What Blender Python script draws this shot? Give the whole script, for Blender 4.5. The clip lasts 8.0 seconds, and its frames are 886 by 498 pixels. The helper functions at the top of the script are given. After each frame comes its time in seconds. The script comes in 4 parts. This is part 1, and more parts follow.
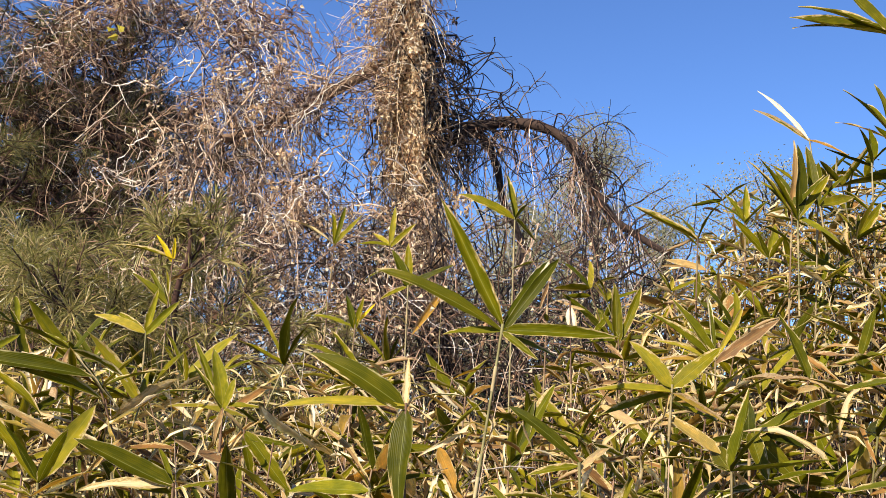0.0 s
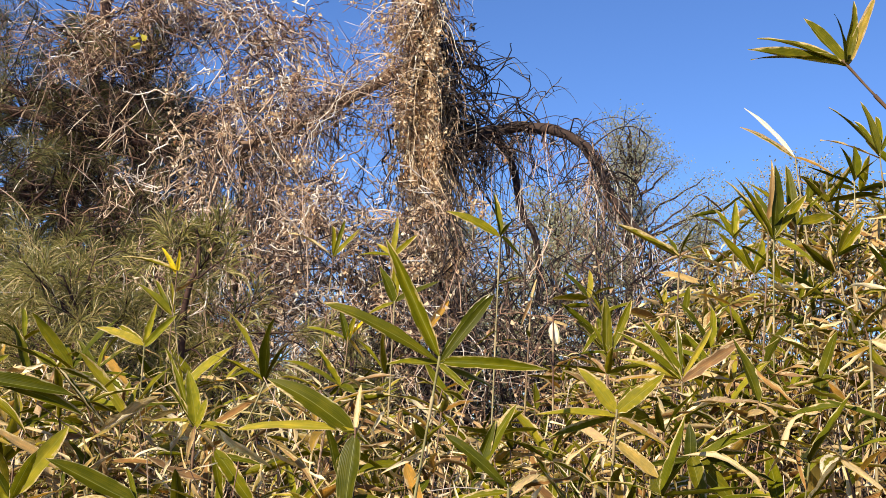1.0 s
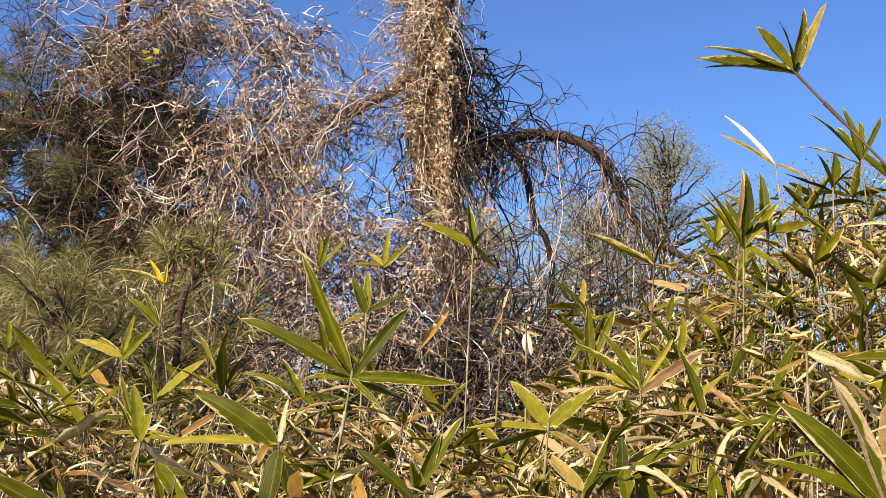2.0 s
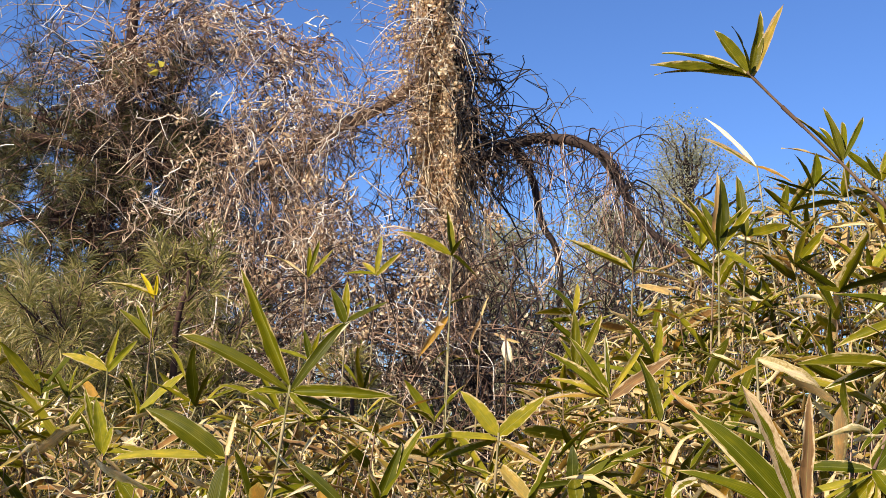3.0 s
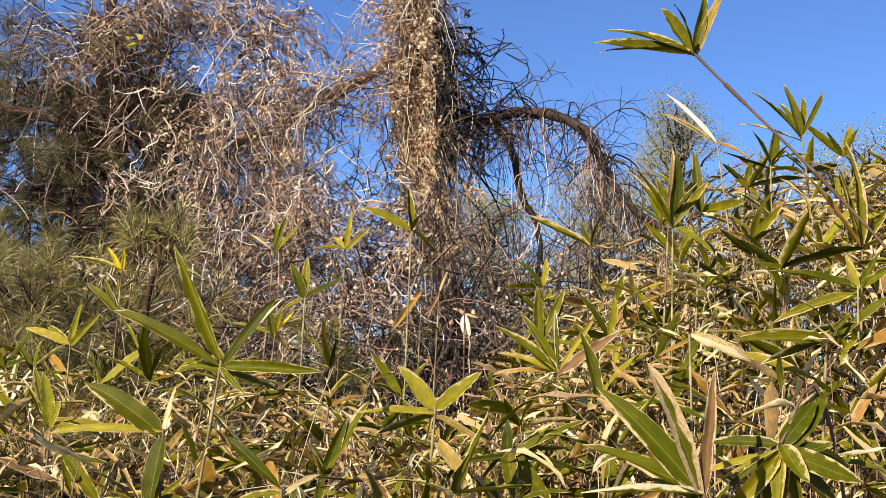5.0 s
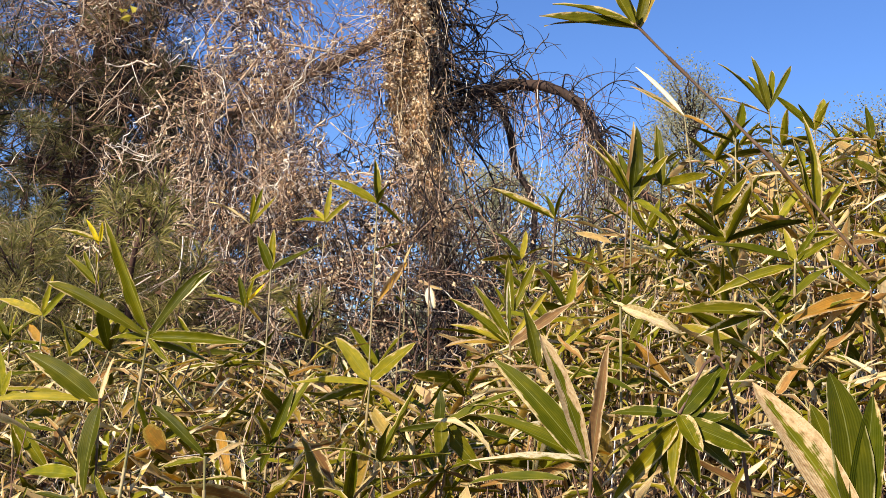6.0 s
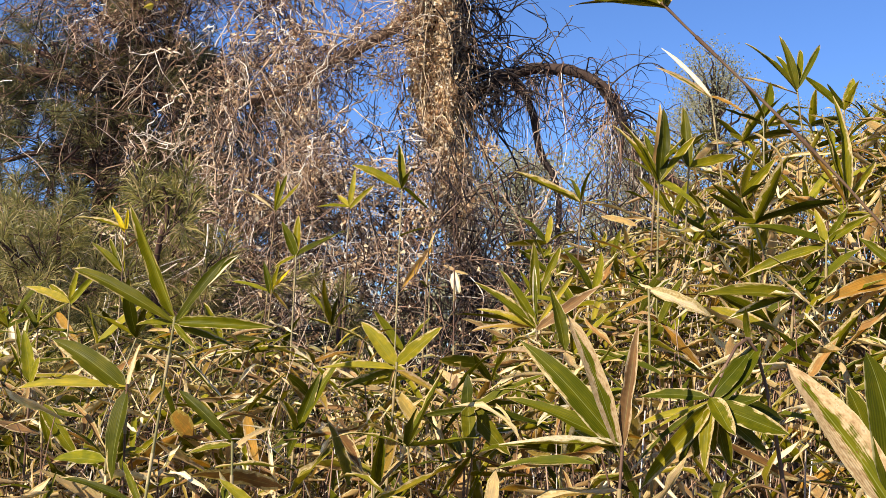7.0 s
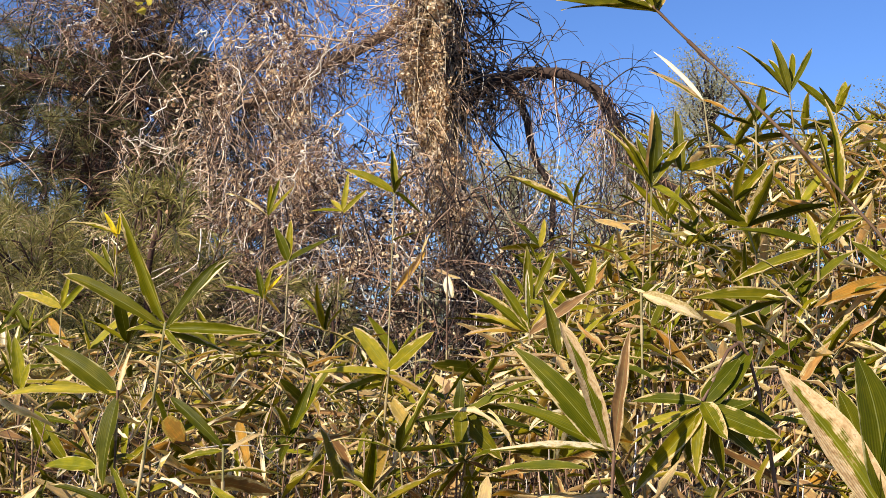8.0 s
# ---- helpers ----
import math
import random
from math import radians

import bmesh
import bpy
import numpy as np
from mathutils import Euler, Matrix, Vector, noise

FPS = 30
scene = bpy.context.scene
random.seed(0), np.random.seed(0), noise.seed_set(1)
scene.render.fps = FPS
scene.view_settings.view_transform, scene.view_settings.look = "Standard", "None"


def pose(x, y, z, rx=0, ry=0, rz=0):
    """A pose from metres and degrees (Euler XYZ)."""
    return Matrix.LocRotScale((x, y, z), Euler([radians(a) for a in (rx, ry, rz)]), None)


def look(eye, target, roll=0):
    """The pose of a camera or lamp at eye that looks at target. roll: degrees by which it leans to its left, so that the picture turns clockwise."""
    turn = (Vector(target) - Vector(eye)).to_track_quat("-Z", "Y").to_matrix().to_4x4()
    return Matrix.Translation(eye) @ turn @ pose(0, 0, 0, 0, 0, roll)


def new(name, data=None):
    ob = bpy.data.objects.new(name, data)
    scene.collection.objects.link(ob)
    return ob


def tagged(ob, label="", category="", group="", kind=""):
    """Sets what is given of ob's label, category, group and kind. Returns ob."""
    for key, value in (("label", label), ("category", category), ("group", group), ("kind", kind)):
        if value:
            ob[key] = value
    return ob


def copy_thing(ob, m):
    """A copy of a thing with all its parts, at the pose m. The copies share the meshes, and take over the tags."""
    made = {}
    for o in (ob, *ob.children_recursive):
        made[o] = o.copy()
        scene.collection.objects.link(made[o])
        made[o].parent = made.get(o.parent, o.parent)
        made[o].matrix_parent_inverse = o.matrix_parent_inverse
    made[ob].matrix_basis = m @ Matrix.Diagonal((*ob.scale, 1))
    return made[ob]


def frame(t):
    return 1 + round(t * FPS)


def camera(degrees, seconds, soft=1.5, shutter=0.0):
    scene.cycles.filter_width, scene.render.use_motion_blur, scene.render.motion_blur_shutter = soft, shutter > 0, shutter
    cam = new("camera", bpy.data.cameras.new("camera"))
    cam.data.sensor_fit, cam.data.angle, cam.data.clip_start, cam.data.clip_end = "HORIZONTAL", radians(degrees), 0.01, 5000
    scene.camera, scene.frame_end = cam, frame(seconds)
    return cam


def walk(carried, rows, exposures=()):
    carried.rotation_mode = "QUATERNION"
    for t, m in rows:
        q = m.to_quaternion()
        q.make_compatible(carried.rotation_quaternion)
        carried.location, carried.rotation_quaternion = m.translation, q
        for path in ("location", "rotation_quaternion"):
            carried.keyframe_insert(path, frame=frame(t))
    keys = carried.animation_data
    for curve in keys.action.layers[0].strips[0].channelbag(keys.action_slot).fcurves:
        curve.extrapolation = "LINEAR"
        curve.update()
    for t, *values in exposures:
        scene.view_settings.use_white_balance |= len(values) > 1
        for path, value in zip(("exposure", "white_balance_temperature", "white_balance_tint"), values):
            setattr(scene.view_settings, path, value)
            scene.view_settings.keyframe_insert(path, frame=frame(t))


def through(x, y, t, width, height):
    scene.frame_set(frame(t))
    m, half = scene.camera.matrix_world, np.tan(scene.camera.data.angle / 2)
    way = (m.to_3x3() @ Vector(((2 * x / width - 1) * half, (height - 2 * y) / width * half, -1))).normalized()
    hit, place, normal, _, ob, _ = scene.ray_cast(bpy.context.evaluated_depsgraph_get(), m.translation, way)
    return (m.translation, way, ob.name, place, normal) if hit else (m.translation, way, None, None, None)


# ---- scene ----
cam = camera(45.8, 8.0, soft=0.6)
PATH = [
    (0, (-0.086, 0.039, 1.38), (-0.051, 2.007, 1.737), 3.2),
    (0.5, (0.019, -0.026, 1.417), (0.02, 1.944, 1.762), 3.5),
    (1, (0.081, -0.078, 1.445), (0.042, 1.892, 1.786), 3.7),
    (1.2, (0.147, -0.096, 1.455), (0.092, 1.875, 1.794), 3.8),
    (2.3, (0.338, -0.075, 1.482), (0.197, 1.889, 1.832), 3.4),
    (2.5, (0.361, -0.084, 1.49), (0.207, 1.879, 1.839), 3.2),
    (3, (0.475, -0.081, 1.497), (0.301, 1.88, 1.849), 2.9),
    (3.5, (0.542, -0.086, 1.499), (0.361, 1.875, 1.85), 2.8),
    (4, (0.579, -0.096, 1.506), (0.406, 1.867, 1.847), 2.6),
    (4.2, (0.578, -0.095, 1.505), (0.412, 1.869, 1.846), 2.9),
    (5.3, (0.624, -0.095, 1.508), (0.461, 1.878, 1.791), 2.9),
    (5.5, (0.68, -0.099, 1.508), (0.511, 1.875, 1.782), 3.0),
    (6, (0.769, -0.109, 1.514), (0.577, 1.866, 1.761), 3.1),
    (6.5, (0.761, -0.106, 1.518), (0.54, 1.869, 1.746), 2.9),
    (7, (0.763, -0.092, 1.51), (0.527, 1.882, 1.729), 2.8),
    (7.5, (0.767, -0.089, 1.514), (0.534, 1.886, 1.733), 2.7),
    (8, (0.768, -0.086, 1.512), (0.542, 1.888, 1.739), 2.6),
]
walk(cam, [(t, look(eye, target, roll)) for t, eye, target, roll in PATH], exposures=[(0.0, 0.84), (8.0, 0.84)])

# ---- light: clear winter sky, sun high on one side ----
SUN = Vector((-0.52, -0.70, 0.49)).normalized()
world = bpy.data.worlds.new("sky")
scene.world = world
world.use_nodes = True
wn, wl = world.node_tree.nodes, world.node_tree.links
sky = wn.new("ShaderNodeTexSky")
sky.sky_type, sky.sun_disc = "NISHITA", False
sky.sun_elevation = math.asin(SUN.z)
sky.sun_rotation = math.atan2(SUN.x, SUN.y)
sky.altitude, sky.air_density, sky.dust_density, sky.ozone_density = 300, 1.0, 0.0, 2.5
deep = wn.new("ShaderNodeMix")
deep.data_type, deep.blend_type = "RGBA", "MULTIPLY"
deep.inputs[0].default_value, deep.inputs[7].default_value = 1.0, (0.83, 1.10, 1.62, 1)
wl.new(sky.outputs[0], deep.inputs[6])
wl.new(deep.outputs[2], wn["Background"].inputs["Color"])
wn["Background"].inputs["Strength"].default_value = 0.0602
sun = new("sun", bpy.data.lights.new("sun", "SUN"))
sun.data.energy, sun.data.angle, sun.data.color = 5.0, radians(0.53), (1.0, 0.89, 0.72)
sun.matrix_world = look(SUN * 60, (0, 0, 0))


# ---- materials ----
def nodes_of(name):
    m = bpy.data.materials.new(name)
    m.use_nodes = True
    return m, m.node_tree.nodes, m.node_tree.links, m.node_tree.nodes["Principled BSDF"]


def math_node(n, l, op, a, b=None, c=None, clamp=False):
    k = n.new("ShaderNodeMath")
    k.operation, k.use_clamp = op, clamp
    for s, v in zip(k.inputs, (a, b, c)):
        if isinstance(v, (int, float)):
            s.default_value = v
        elif v is not None:
            l.new(v, s)
    return k.outputs[0]


def mix_col(n, l, f, a, b, mode="MIX"):
    k = n.new("ShaderNodeMix")
    k.data_type, k.blend_type = "RGBA", mode
    for s, v in ((k.inputs[0], f), (k.inputs[6], a), (k.inputs[7], b)):
        if isinstance(v, (int, float)):
            s.default_value = v
        elif isinstance(v, tuple):
            s.default_value = (*v, 1)
        else:
            l.new(v, s)
    return k.outputs[2]


def ramp(n, l, fac, stops):
    k = n.new("ShaderNodeValToRGB")
    while len(k.color_ramp.elements) < len(stops):
        k.color_ramp.elements.new(0.5)
    for e, (p, c) in zip(k.color_ramp.elements, stops):
        e.position, e.color = p, (*c, 1)
    l.new(fac, k.inputs[0])
    return k.outputs[0]


def noise_tex(n, l, scale, detail=3.0, coord="Object"):
    tc = n.new("ShaderNodeTexCoord")
    k = n.new("ShaderNodeTexNoise")
    k.inputs["Scale"].default_value, k.inputs["Detail"].default_value = scale, detail
    l.new(tc.outputs[coord], k.inputs["Vector"])
    return k.outputs["Fac"]


def rand_out(n, joined):
    if joined:
        return n.new("ShaderNodeNewGeometry").outputs["Random Per Island"]
    return n.new("ShaderNodeObjectInfo").outputs["Random"]


def leaf_material(name, blades, margin, edge, through=0.16, joined=False, gloss=0.42, spots=0.3, rim=0.6):
    """A bamboo blade: ribbed along its length, with a withered margin of uneven width."""
    m, n, l, bsdf = nodes_of(name)
    rnd = rand_out(n, joined)
    uv = n.new("ShaderNodeSeparateXYZ")
    uvm = n.new("ShaderNodeUVMap")
    l.new(uvm.outputs[0], uv.inputs[0])
    u, v = uv.outputs[0], uv.outputs[1]
    lop = math_node(n, l, "MULTIPLY_ADD", math_node(n, l, "FRACT", math_node(n, l, "MULTIPLY", rnd, 17.3)), 0.5, -1.25)
    across = math_node(n, l, "ABSOLUTE", math_node(n, l, "MULTIPLY_ADD", u, 2.0, -1.0))
    uneven = math_node(n, l, "ABSOLUTE", math_node(n, l, "MULTIPLY_ADD", u, 2.0, lop))
    shifted = n.new("ShaderNodeCombineXYZ")
    l.new(math_node(n, l, "MULTIPLY_ADD", rnd, 37.0, u), shifted.inputs[0])
    l.new(math_node(n, l, "MULTIPLY", v, 3.0), shifted.inputs[1])
    l.new(rnd, shifted.inputs[2])
    nz = n.new("ShaderNodeTexNoise")
    nz.inputs["Scale"].default_value, nz.inputs["Detail"].default_value = 2.2, 4
    l.new(shifted.outputs[0], nz.inputs["Vector"])
    wob = math_node(n, l, "MULTIPLY_ADD", nz.outputs["Fac"], 1.25, -0.66)
    fibre = n.new("ShaderNodeCombineXYZ")
    l.new(math_node(n, l, "MULTIPLY_ADD", u, 26.0, math_node(n, l, "MULTIPLY", rnd, 91.0)), fibre.inputs[0])
    l.new(math_node(n, l, "MULTIPLY", v, 2.5), fibre.inputs[1])
    fz = n.new("ShaderNodeTexNoise")
    fz.inputs["Scale"].default_value, fz.inputs["Detail"].default_value = 1.0, 3
    l.new(fibre.outputs[0], fz.inputs["Vector"])
    tip = math_node(n, l, "MULTIPLY", math_node(n, l, "POWER", v, 5.0), 0.55)
    vary = math_node(n, l, "MULTIPLY_ADD", rnd, 0.3, -0.15)
    edge_at = math_node(n, l, "ADD", math_node(n, l, "ADD", math_node(n, l, "ADD", uneven, math_node(n, l, "MULTIPLY_ADD", fz.outputs["Fac"], 0.7, wob)), tip), math_node(n, l, "ADD", vary, -0.35))
    mask = math_node(n, l, "MULTIPLY_ADD", edge_at, 7.0, -7.0 * (1.0 - margin) - 0.3, clamp=True)
    ribs = math_node(n, l, "SINE", math_node(n, l, "MULTIPLY", u, 90.0))
    green = ramp(n, l, rnd, blades)
    streak = math_node(n, l, "MULTIPLY_ADD", fz.outputs["Fac"], 4.0, -1.9, clamp=True)
    mottle = math_node(n, l, "MULTIPLY_ADD", nz.outputs["Fac"], 2.6, -1.1, clamp=True)
    green = mix_col(n, l, math_node(n, l, "MULTIPLY", mottle, 0.5), green, mix_col(n, l, 1.0, green, (2.6, 2.1, 1.3), "MULTIPLY"))
    green = mix_col(n, l, math_node(n, l, "MULTIPLY_ADD", ribs, 0.05, 0.05), green, mix_col(n, l, 0.5, green, (0.32, 0.33, 0.06)))
    green = mix_col(n, l, math_node(n, l, "MULTIPLY", streak, 0.34), green, mix_col(n, l, 1.0, green, (2.4, 2.1, 2.0), "MULTIPLY"))
    rib_mid = math_node(n, l, "MULTIPLY_ADD", across, -22.0, 1.0, clamp=True)
    green = mix_col(n, l, math_node(n, l, "MULTIPLY", rib_mid, 0.4), green, (0.42, 0.42, 0.14))
    nz2 = n.new("ShaderNodeTexNoise")
    nz2.inputs["Scale"].default_value, nz2.inputs["Detail"].default_value = 9.0, 5
    l.new(shifted.outputs[0], nz2.inputs["Vector"])
    straw = ramp(n, l, nz2.outputs["Fac"], edge)
    col = mix_col(n, l, mask, green, straw)
    thin = math_node(n, l, "ADD", across, math_node(n, l, "MULTIPLY_ADD", nz.outputs["Fac"], 0.5, -0.25))
    thin = math_node(n, l, "MULTIPLY_ADD", thin, 9.0, -8.2, clamp=True)
    some = math_node(n, l, "MULTIPLY_ADD", math_node(n, l, "FRACT", math_node(n, l, "MULTIPLY", rnd, 29.7)), 1.3, -0.2, clamp=True)
    col = mix_col(n, l, math_node(n, l, "MULTIPLY", thin, math_node(n, l, "MULTIPLY", some, rim)), col, (0.72, 0.62, 0.32))
    spot = math_node(n, l, "MULTIPLY_ADD", nz2.outputs["Fac"], 9.0, -5.9, clamp=True)
    col = mix_col(n, l, math_node(n, l, "MULTIPLY", spot, spots), col, (0.16, 0.075, 0.025))
    col = mix_col(n, l, 1.0, col, (0.86, 0.86, 0.86), "MULTIPLY")
    l.new(col, bsdf.inputs["Base Color"])
    bsdf.inputs["Roughness"].default_value = gloss
    l.new(math_node(n, l, "MULTIPLY_ADD", nz.outputs["Fac"], 0.25, gloss - 0.1), bsdf.inputs["Roughness"])
    bsdf.inputs["Specular IOR Level"].default_value = 0.07
    bump = n.new("ShaderNodeBump")
    bump.inputs["Strength"].default_value, bump.inputs["Distance"].default_value = 0.18, 0.002
    l.new(math_node(n, l, "ADD", ribs, math_node(n, l, "MULTIPLY", nz2.outputs["Fac"], 2.0)), bump.inputs["Height"])
    l.new(bump.outputs[0], bsdf.inputs["Normal"])
    tr = n.new("ShaderNodeBsdfTranslucent")
    l.new(mix_col(n, l, 1.0, col, (1.9, 1.75, 0.7), "MULTIPLY"), tr.inputs["Color"])
    mx = n.new("ShaderNodeMixShader")
    mx.inputs[0].default_value = through
    l.new(bsdf.outputs[0], mx.inputs[1])
    l.new(tr.outputs[0], mx.inputs[2])
    l.new(mx.outputs[0], n["Material Output"].inputs["Surface"])
    return m


STRAW = [(0.25, (0.28, 0.18, 0.07)), (0.5, (0.50, 0.37, 0.15)), (0.8, (0.80, 0.69, 0.42))]
TAN = [(0.25, (0.24, 0.14, 0.06)), (0.5, (0.46, 0.32, 0.17)), (0.8, (0.66, 0.53, 0.34))]
GREENS = [(0.0, (0.042, 0.052, 0.001)), (0.5, (0.086, 0.089, 0.001)), (1.0, (0.165, 0.145, 0.003))]
DARKS = [(0.0, (0.026, 0.033, 0.001)), (0.5, (0.050, 0.054, 0.001)), (1.0, (0.090, 0.086, 0.003))]
YELLOWS = [(0.0, (0.13, 0.14, 0.008)), (0.5, (0.21, 0.20, 0.012)), (1.0, (0.33, 0.27, 0.03))]
ORANGES = [(0.0, (0.27, 0.14, 0.025)), (0.5, (0.34, 0.20, 0.04)), (1.0, (0.27, 0.20, 0.035))]
WITHERED = [(0.0, (0.22, 0.125, 0.05)), (0.5, (0.42, 0.30, 0.15)), (1.0, (0.64, 0.51, 0.31))]
BROWNS = [(0.0, (0.13, 0.072, 0.034)), (0.5, (0.22, 0.13, 0.068)), (1.0, (0.34, 0.225, 0.12))]
MIXED = [(0.0, (0.045, 0.06, 0.005)), (0.2, (0.10, 0.105, 0.007)), (0.38, (0.22, 0.18, 0.014)), (0.5, (0.36, 0.24, 0.10)), (0.66, (0.66, 0.54, 0.32)), (0.8, (0.34, 0.18, 0.06)), (1.0, (0.13, 0.065, 0.028))]
DECAYED_SHADED = [(0.0, (0.028, 0.016, 0.008)), (0.4, (0.065, 0.037, 0.017)), (0.7, (0.13, 0.08, 0.038)), (0.9, (0.26, 0.17, 0.085)), (1.0, (0.06, 0.065, 0.01))]
CREAM = [(0.25, (0.55, 0.38, 0.15)), (0.5, (0.80, 0.68, 0.42)), (0.8, (0.90, 0.83, 0.62))]
LEAF = {
    "g": leaf_material("green_blade", GREENS, 0.08, STRAW),
    "d": leaf_material("dark_green_blade", DARKS, -0.06, STRAW, gloss=0.36),
    "v": leaf_material("pale_edged_blade", GREENS, 0.22, STRAW),
    "y": leaf_material("yellow_green_blade", YELLOWS, 0.10, STRAW, through=0.25),
    "o": leaf_material("orange_blade", ORANGES, 0.3, TAN, through=0.3),
    "s": leaf_material("straw_blade", WITHERED, 0.5, STRAW, through=0.14, gloss=0.6),
    "b": leaf_material("brown_blade", BROWNS, 0.4, TAN, through=0.15, gloss=0.65),
    "l": leaf_material("lemon_blade", [(0.0, (0.62, 0.50, 0.02)), (1.0, (0.80, 0.58, 0.03))], 0.05, STRAW, through=0.4),
    "e": leaf_material("spotted_cream_blade", GREENS, 0.82, [(0.25, (0.28, 0.16, 0.07)), (0.5, (0.50, 0.35, 0.18)), (0.8, (0.66, 0.52, 0.32))], through=0.2, gloss=0.55, spots=1.0),
    "w": leaf_material("white_dead_blade", [(0.0, (0.80, 0.74, 0.60)), (1.0, (0.88, 0.84, 0.74))], 0.3, CREAM, through=0.25, gloss=0.6),
    "c": leaf_material("cream_blade", GREENS, 0.55, CREAM, through=0.2, gloss=0.55, spots=0.8),
}
LEAF_MIX = leaf_material("undergrowth_blade", MIXED, 0.35, STRAW, through=0.22, joined=True, gloss=0.5)


def stem_material(name, stops, rough=0.7, joined=True, scale=30.0, dull=(0.45, 0.4, 0.36)):
    m, n, l, bsdf = nodes_of(name)
    col = ramp(n, l, rand_out(n, joined), stops)
    f = noise_tex(n, l, scale, 5)
    col = mix_col(n, l, math_node(n, l, "MULTIPLY_ADD", f, 1.7, -0.22, clamp=True), mix_col(n, l, 1.0, col, dull, "MULTIPLY"), col)
    l.new(col, bsdf.inputs["Base Color"])
    bsdf.inputs["Roughness"].default_value = rough
    bsdf.inputs["Specular IOR Level"].default_value = 0.25
    bump = n.new("ShaderNodeBump")
    bump.inputs["Strength"].default_value, bump.inputs["Distance"].default_value = 0.5, 0.004
    l.new(f, bump.inputs["Height"])
    l.new(bump.outputs[0], bsdf.inputs["Normal"])
    return m


CULM = stem_material("culm", [(0.0, (0.24, 0.22, 0.09)), (0.5, (0.36, 0.31, 0.16)), (1.0, (0.30, 0.22, 0.12))], 0.45, False)
PURPLE_CULM = stem_material("purplish_culm", [(0.0, (0.16, 0.09, 0.06)), (1.0, (0.26, 0.17, 0.10))], 0.45, False)
SHEATH = stem_material("papery_sheath", [(0.0, (0.30, 0.22, 0.10)), (1.0, (0.46, 0.37, 0.20))], 0.6, False)
VINE = stem_material("dry_vine", [(0.0, (0.06, 0.04, 0.03)), (0.3, (0.20, 0.12, 0.08)), (0.52, (0.44, 0.29, 0.19)), (0.78, (0.72, 0.56, 0.41)), (0.96, (0.93, 0.87, 0.78))], dull=(0.7, 0.62, 0.55))
TRUNKVINE = stem_material("sunbleached_vine", [(0.0, (0.08, 0.05, 0.03)), (0.2, (0.24, 0.14, 0.08)), (0.38, (0.66, 0.49, 0.31)), (0.75, (0.88, 0.70, 0.45)), (1.0, (0.93, 0.87, 0.72))], dull=(0.7, 0.62, 0.55))
# bare twigs, near black because backlit shade is put into their colour
DARKVINE = stem_material("shaded_bare_twig", [(0.0, (0.014, 0.010, 0.010)), (0.6, (0.04, 0.026, 0.022)), (0.9, (0.10, 0.07, 0.05)), (1.0, (0.24, 0.18, 0.13))])
BROWNVINE = stem_material("brown_vine", [(0.0, (0.04, 0.024, 0.02)), (0.28, (0.17, 0.095, 0.065)), (0.56, (0.37, 0.225, 0.15)), (0.82, (0.60, 0.45, 0.33)), (1.0, (0.90, 0.86, 0.80))], dull=(0.7, 0.62, 0.55))
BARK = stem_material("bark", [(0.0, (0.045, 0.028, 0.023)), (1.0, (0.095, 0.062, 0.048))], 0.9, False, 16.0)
# lighter copy of BARK for one limb, with sunlight painted into the tone
SUNLIT_BARK = stem_material("sunlit_bark", [(0.0, (0.26, 0.17, 0.11)), (1.0, (0.36, 0.25, 0.17))], 0.9, False, 22.0)
PINEBARK = stem_material("pine_bark", [(0.0, (0.055, 0.03, 0.024)), (1.0, (0.11, 0.06, 0.045))], 0.9, True, 14.0)


def foliage_material(name, stops, through=0.3, rough=0.5):
    m, n, l, bsdf = nodes_of(name)
    col = ramp(n, l, rand_out(n, True), stops)
    f = noise_tex(n, l, 1.7, 2)
    col = mix_col(n, l, math_node(n, l, "MULTIPLY", f, 0.6), col, mix_col(n, l, 1.0, col, (0.75, 0.6, 0.5), "MULTIPLY"))
    l.new(col, bsdf.inputs["Base Color"])
    bsdf.inputs["Roughness"].default_value = rough
    tr = n.new("ShaderNodeBsdfTranslucent")
    l.new(col, tr.inputs["Color"])
    mx = n.new("ShaderNodeMixShader")
    mx.inputs[0].default_value = through
    l.new(bsdf.outputs[0], mx.inputs[1])
    l.new(tr.outputs[0], mx.inputs[2])
    l.new(mx.outputs[0], n["Material Output"].inputs["Surface"])
    return m


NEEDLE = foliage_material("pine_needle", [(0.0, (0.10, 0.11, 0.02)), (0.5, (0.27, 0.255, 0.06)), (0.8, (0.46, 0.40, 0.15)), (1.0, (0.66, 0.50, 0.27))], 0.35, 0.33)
DRYLEAF = foliage_material("dry_vine_leaf", [(0.0, (0.36, 0.20, 0.10)), (0.3, (0.62, 0.43, 0.24)), (0.7, (0.80, 0.64, 0.41)), (1.0, (0.92, 0.84, 0.64))], 0.3, 0.7)
# paler and greyer than near leaves: distance haze mixed into the colour
FARLEAF = foliage_material("hazy_far_foliage", [(0.0, (0.26, 0.27, 0.15)), (0.5, (0.42, 0.42, 0.25)), (1.0, (0.60, 0.57, 0.38))], 0.5, 0.6)
SCRUB = foliage_material("scrub_leaf", [(0.0, (0.07, 0.085, 0.02)), (0.5, (0.14, 0.15, 0.03)), (0.8, (0.24, 0.23, 0.05)), (1.0, (0.30, 0.17, 0.07))], 0.35, 0.6)
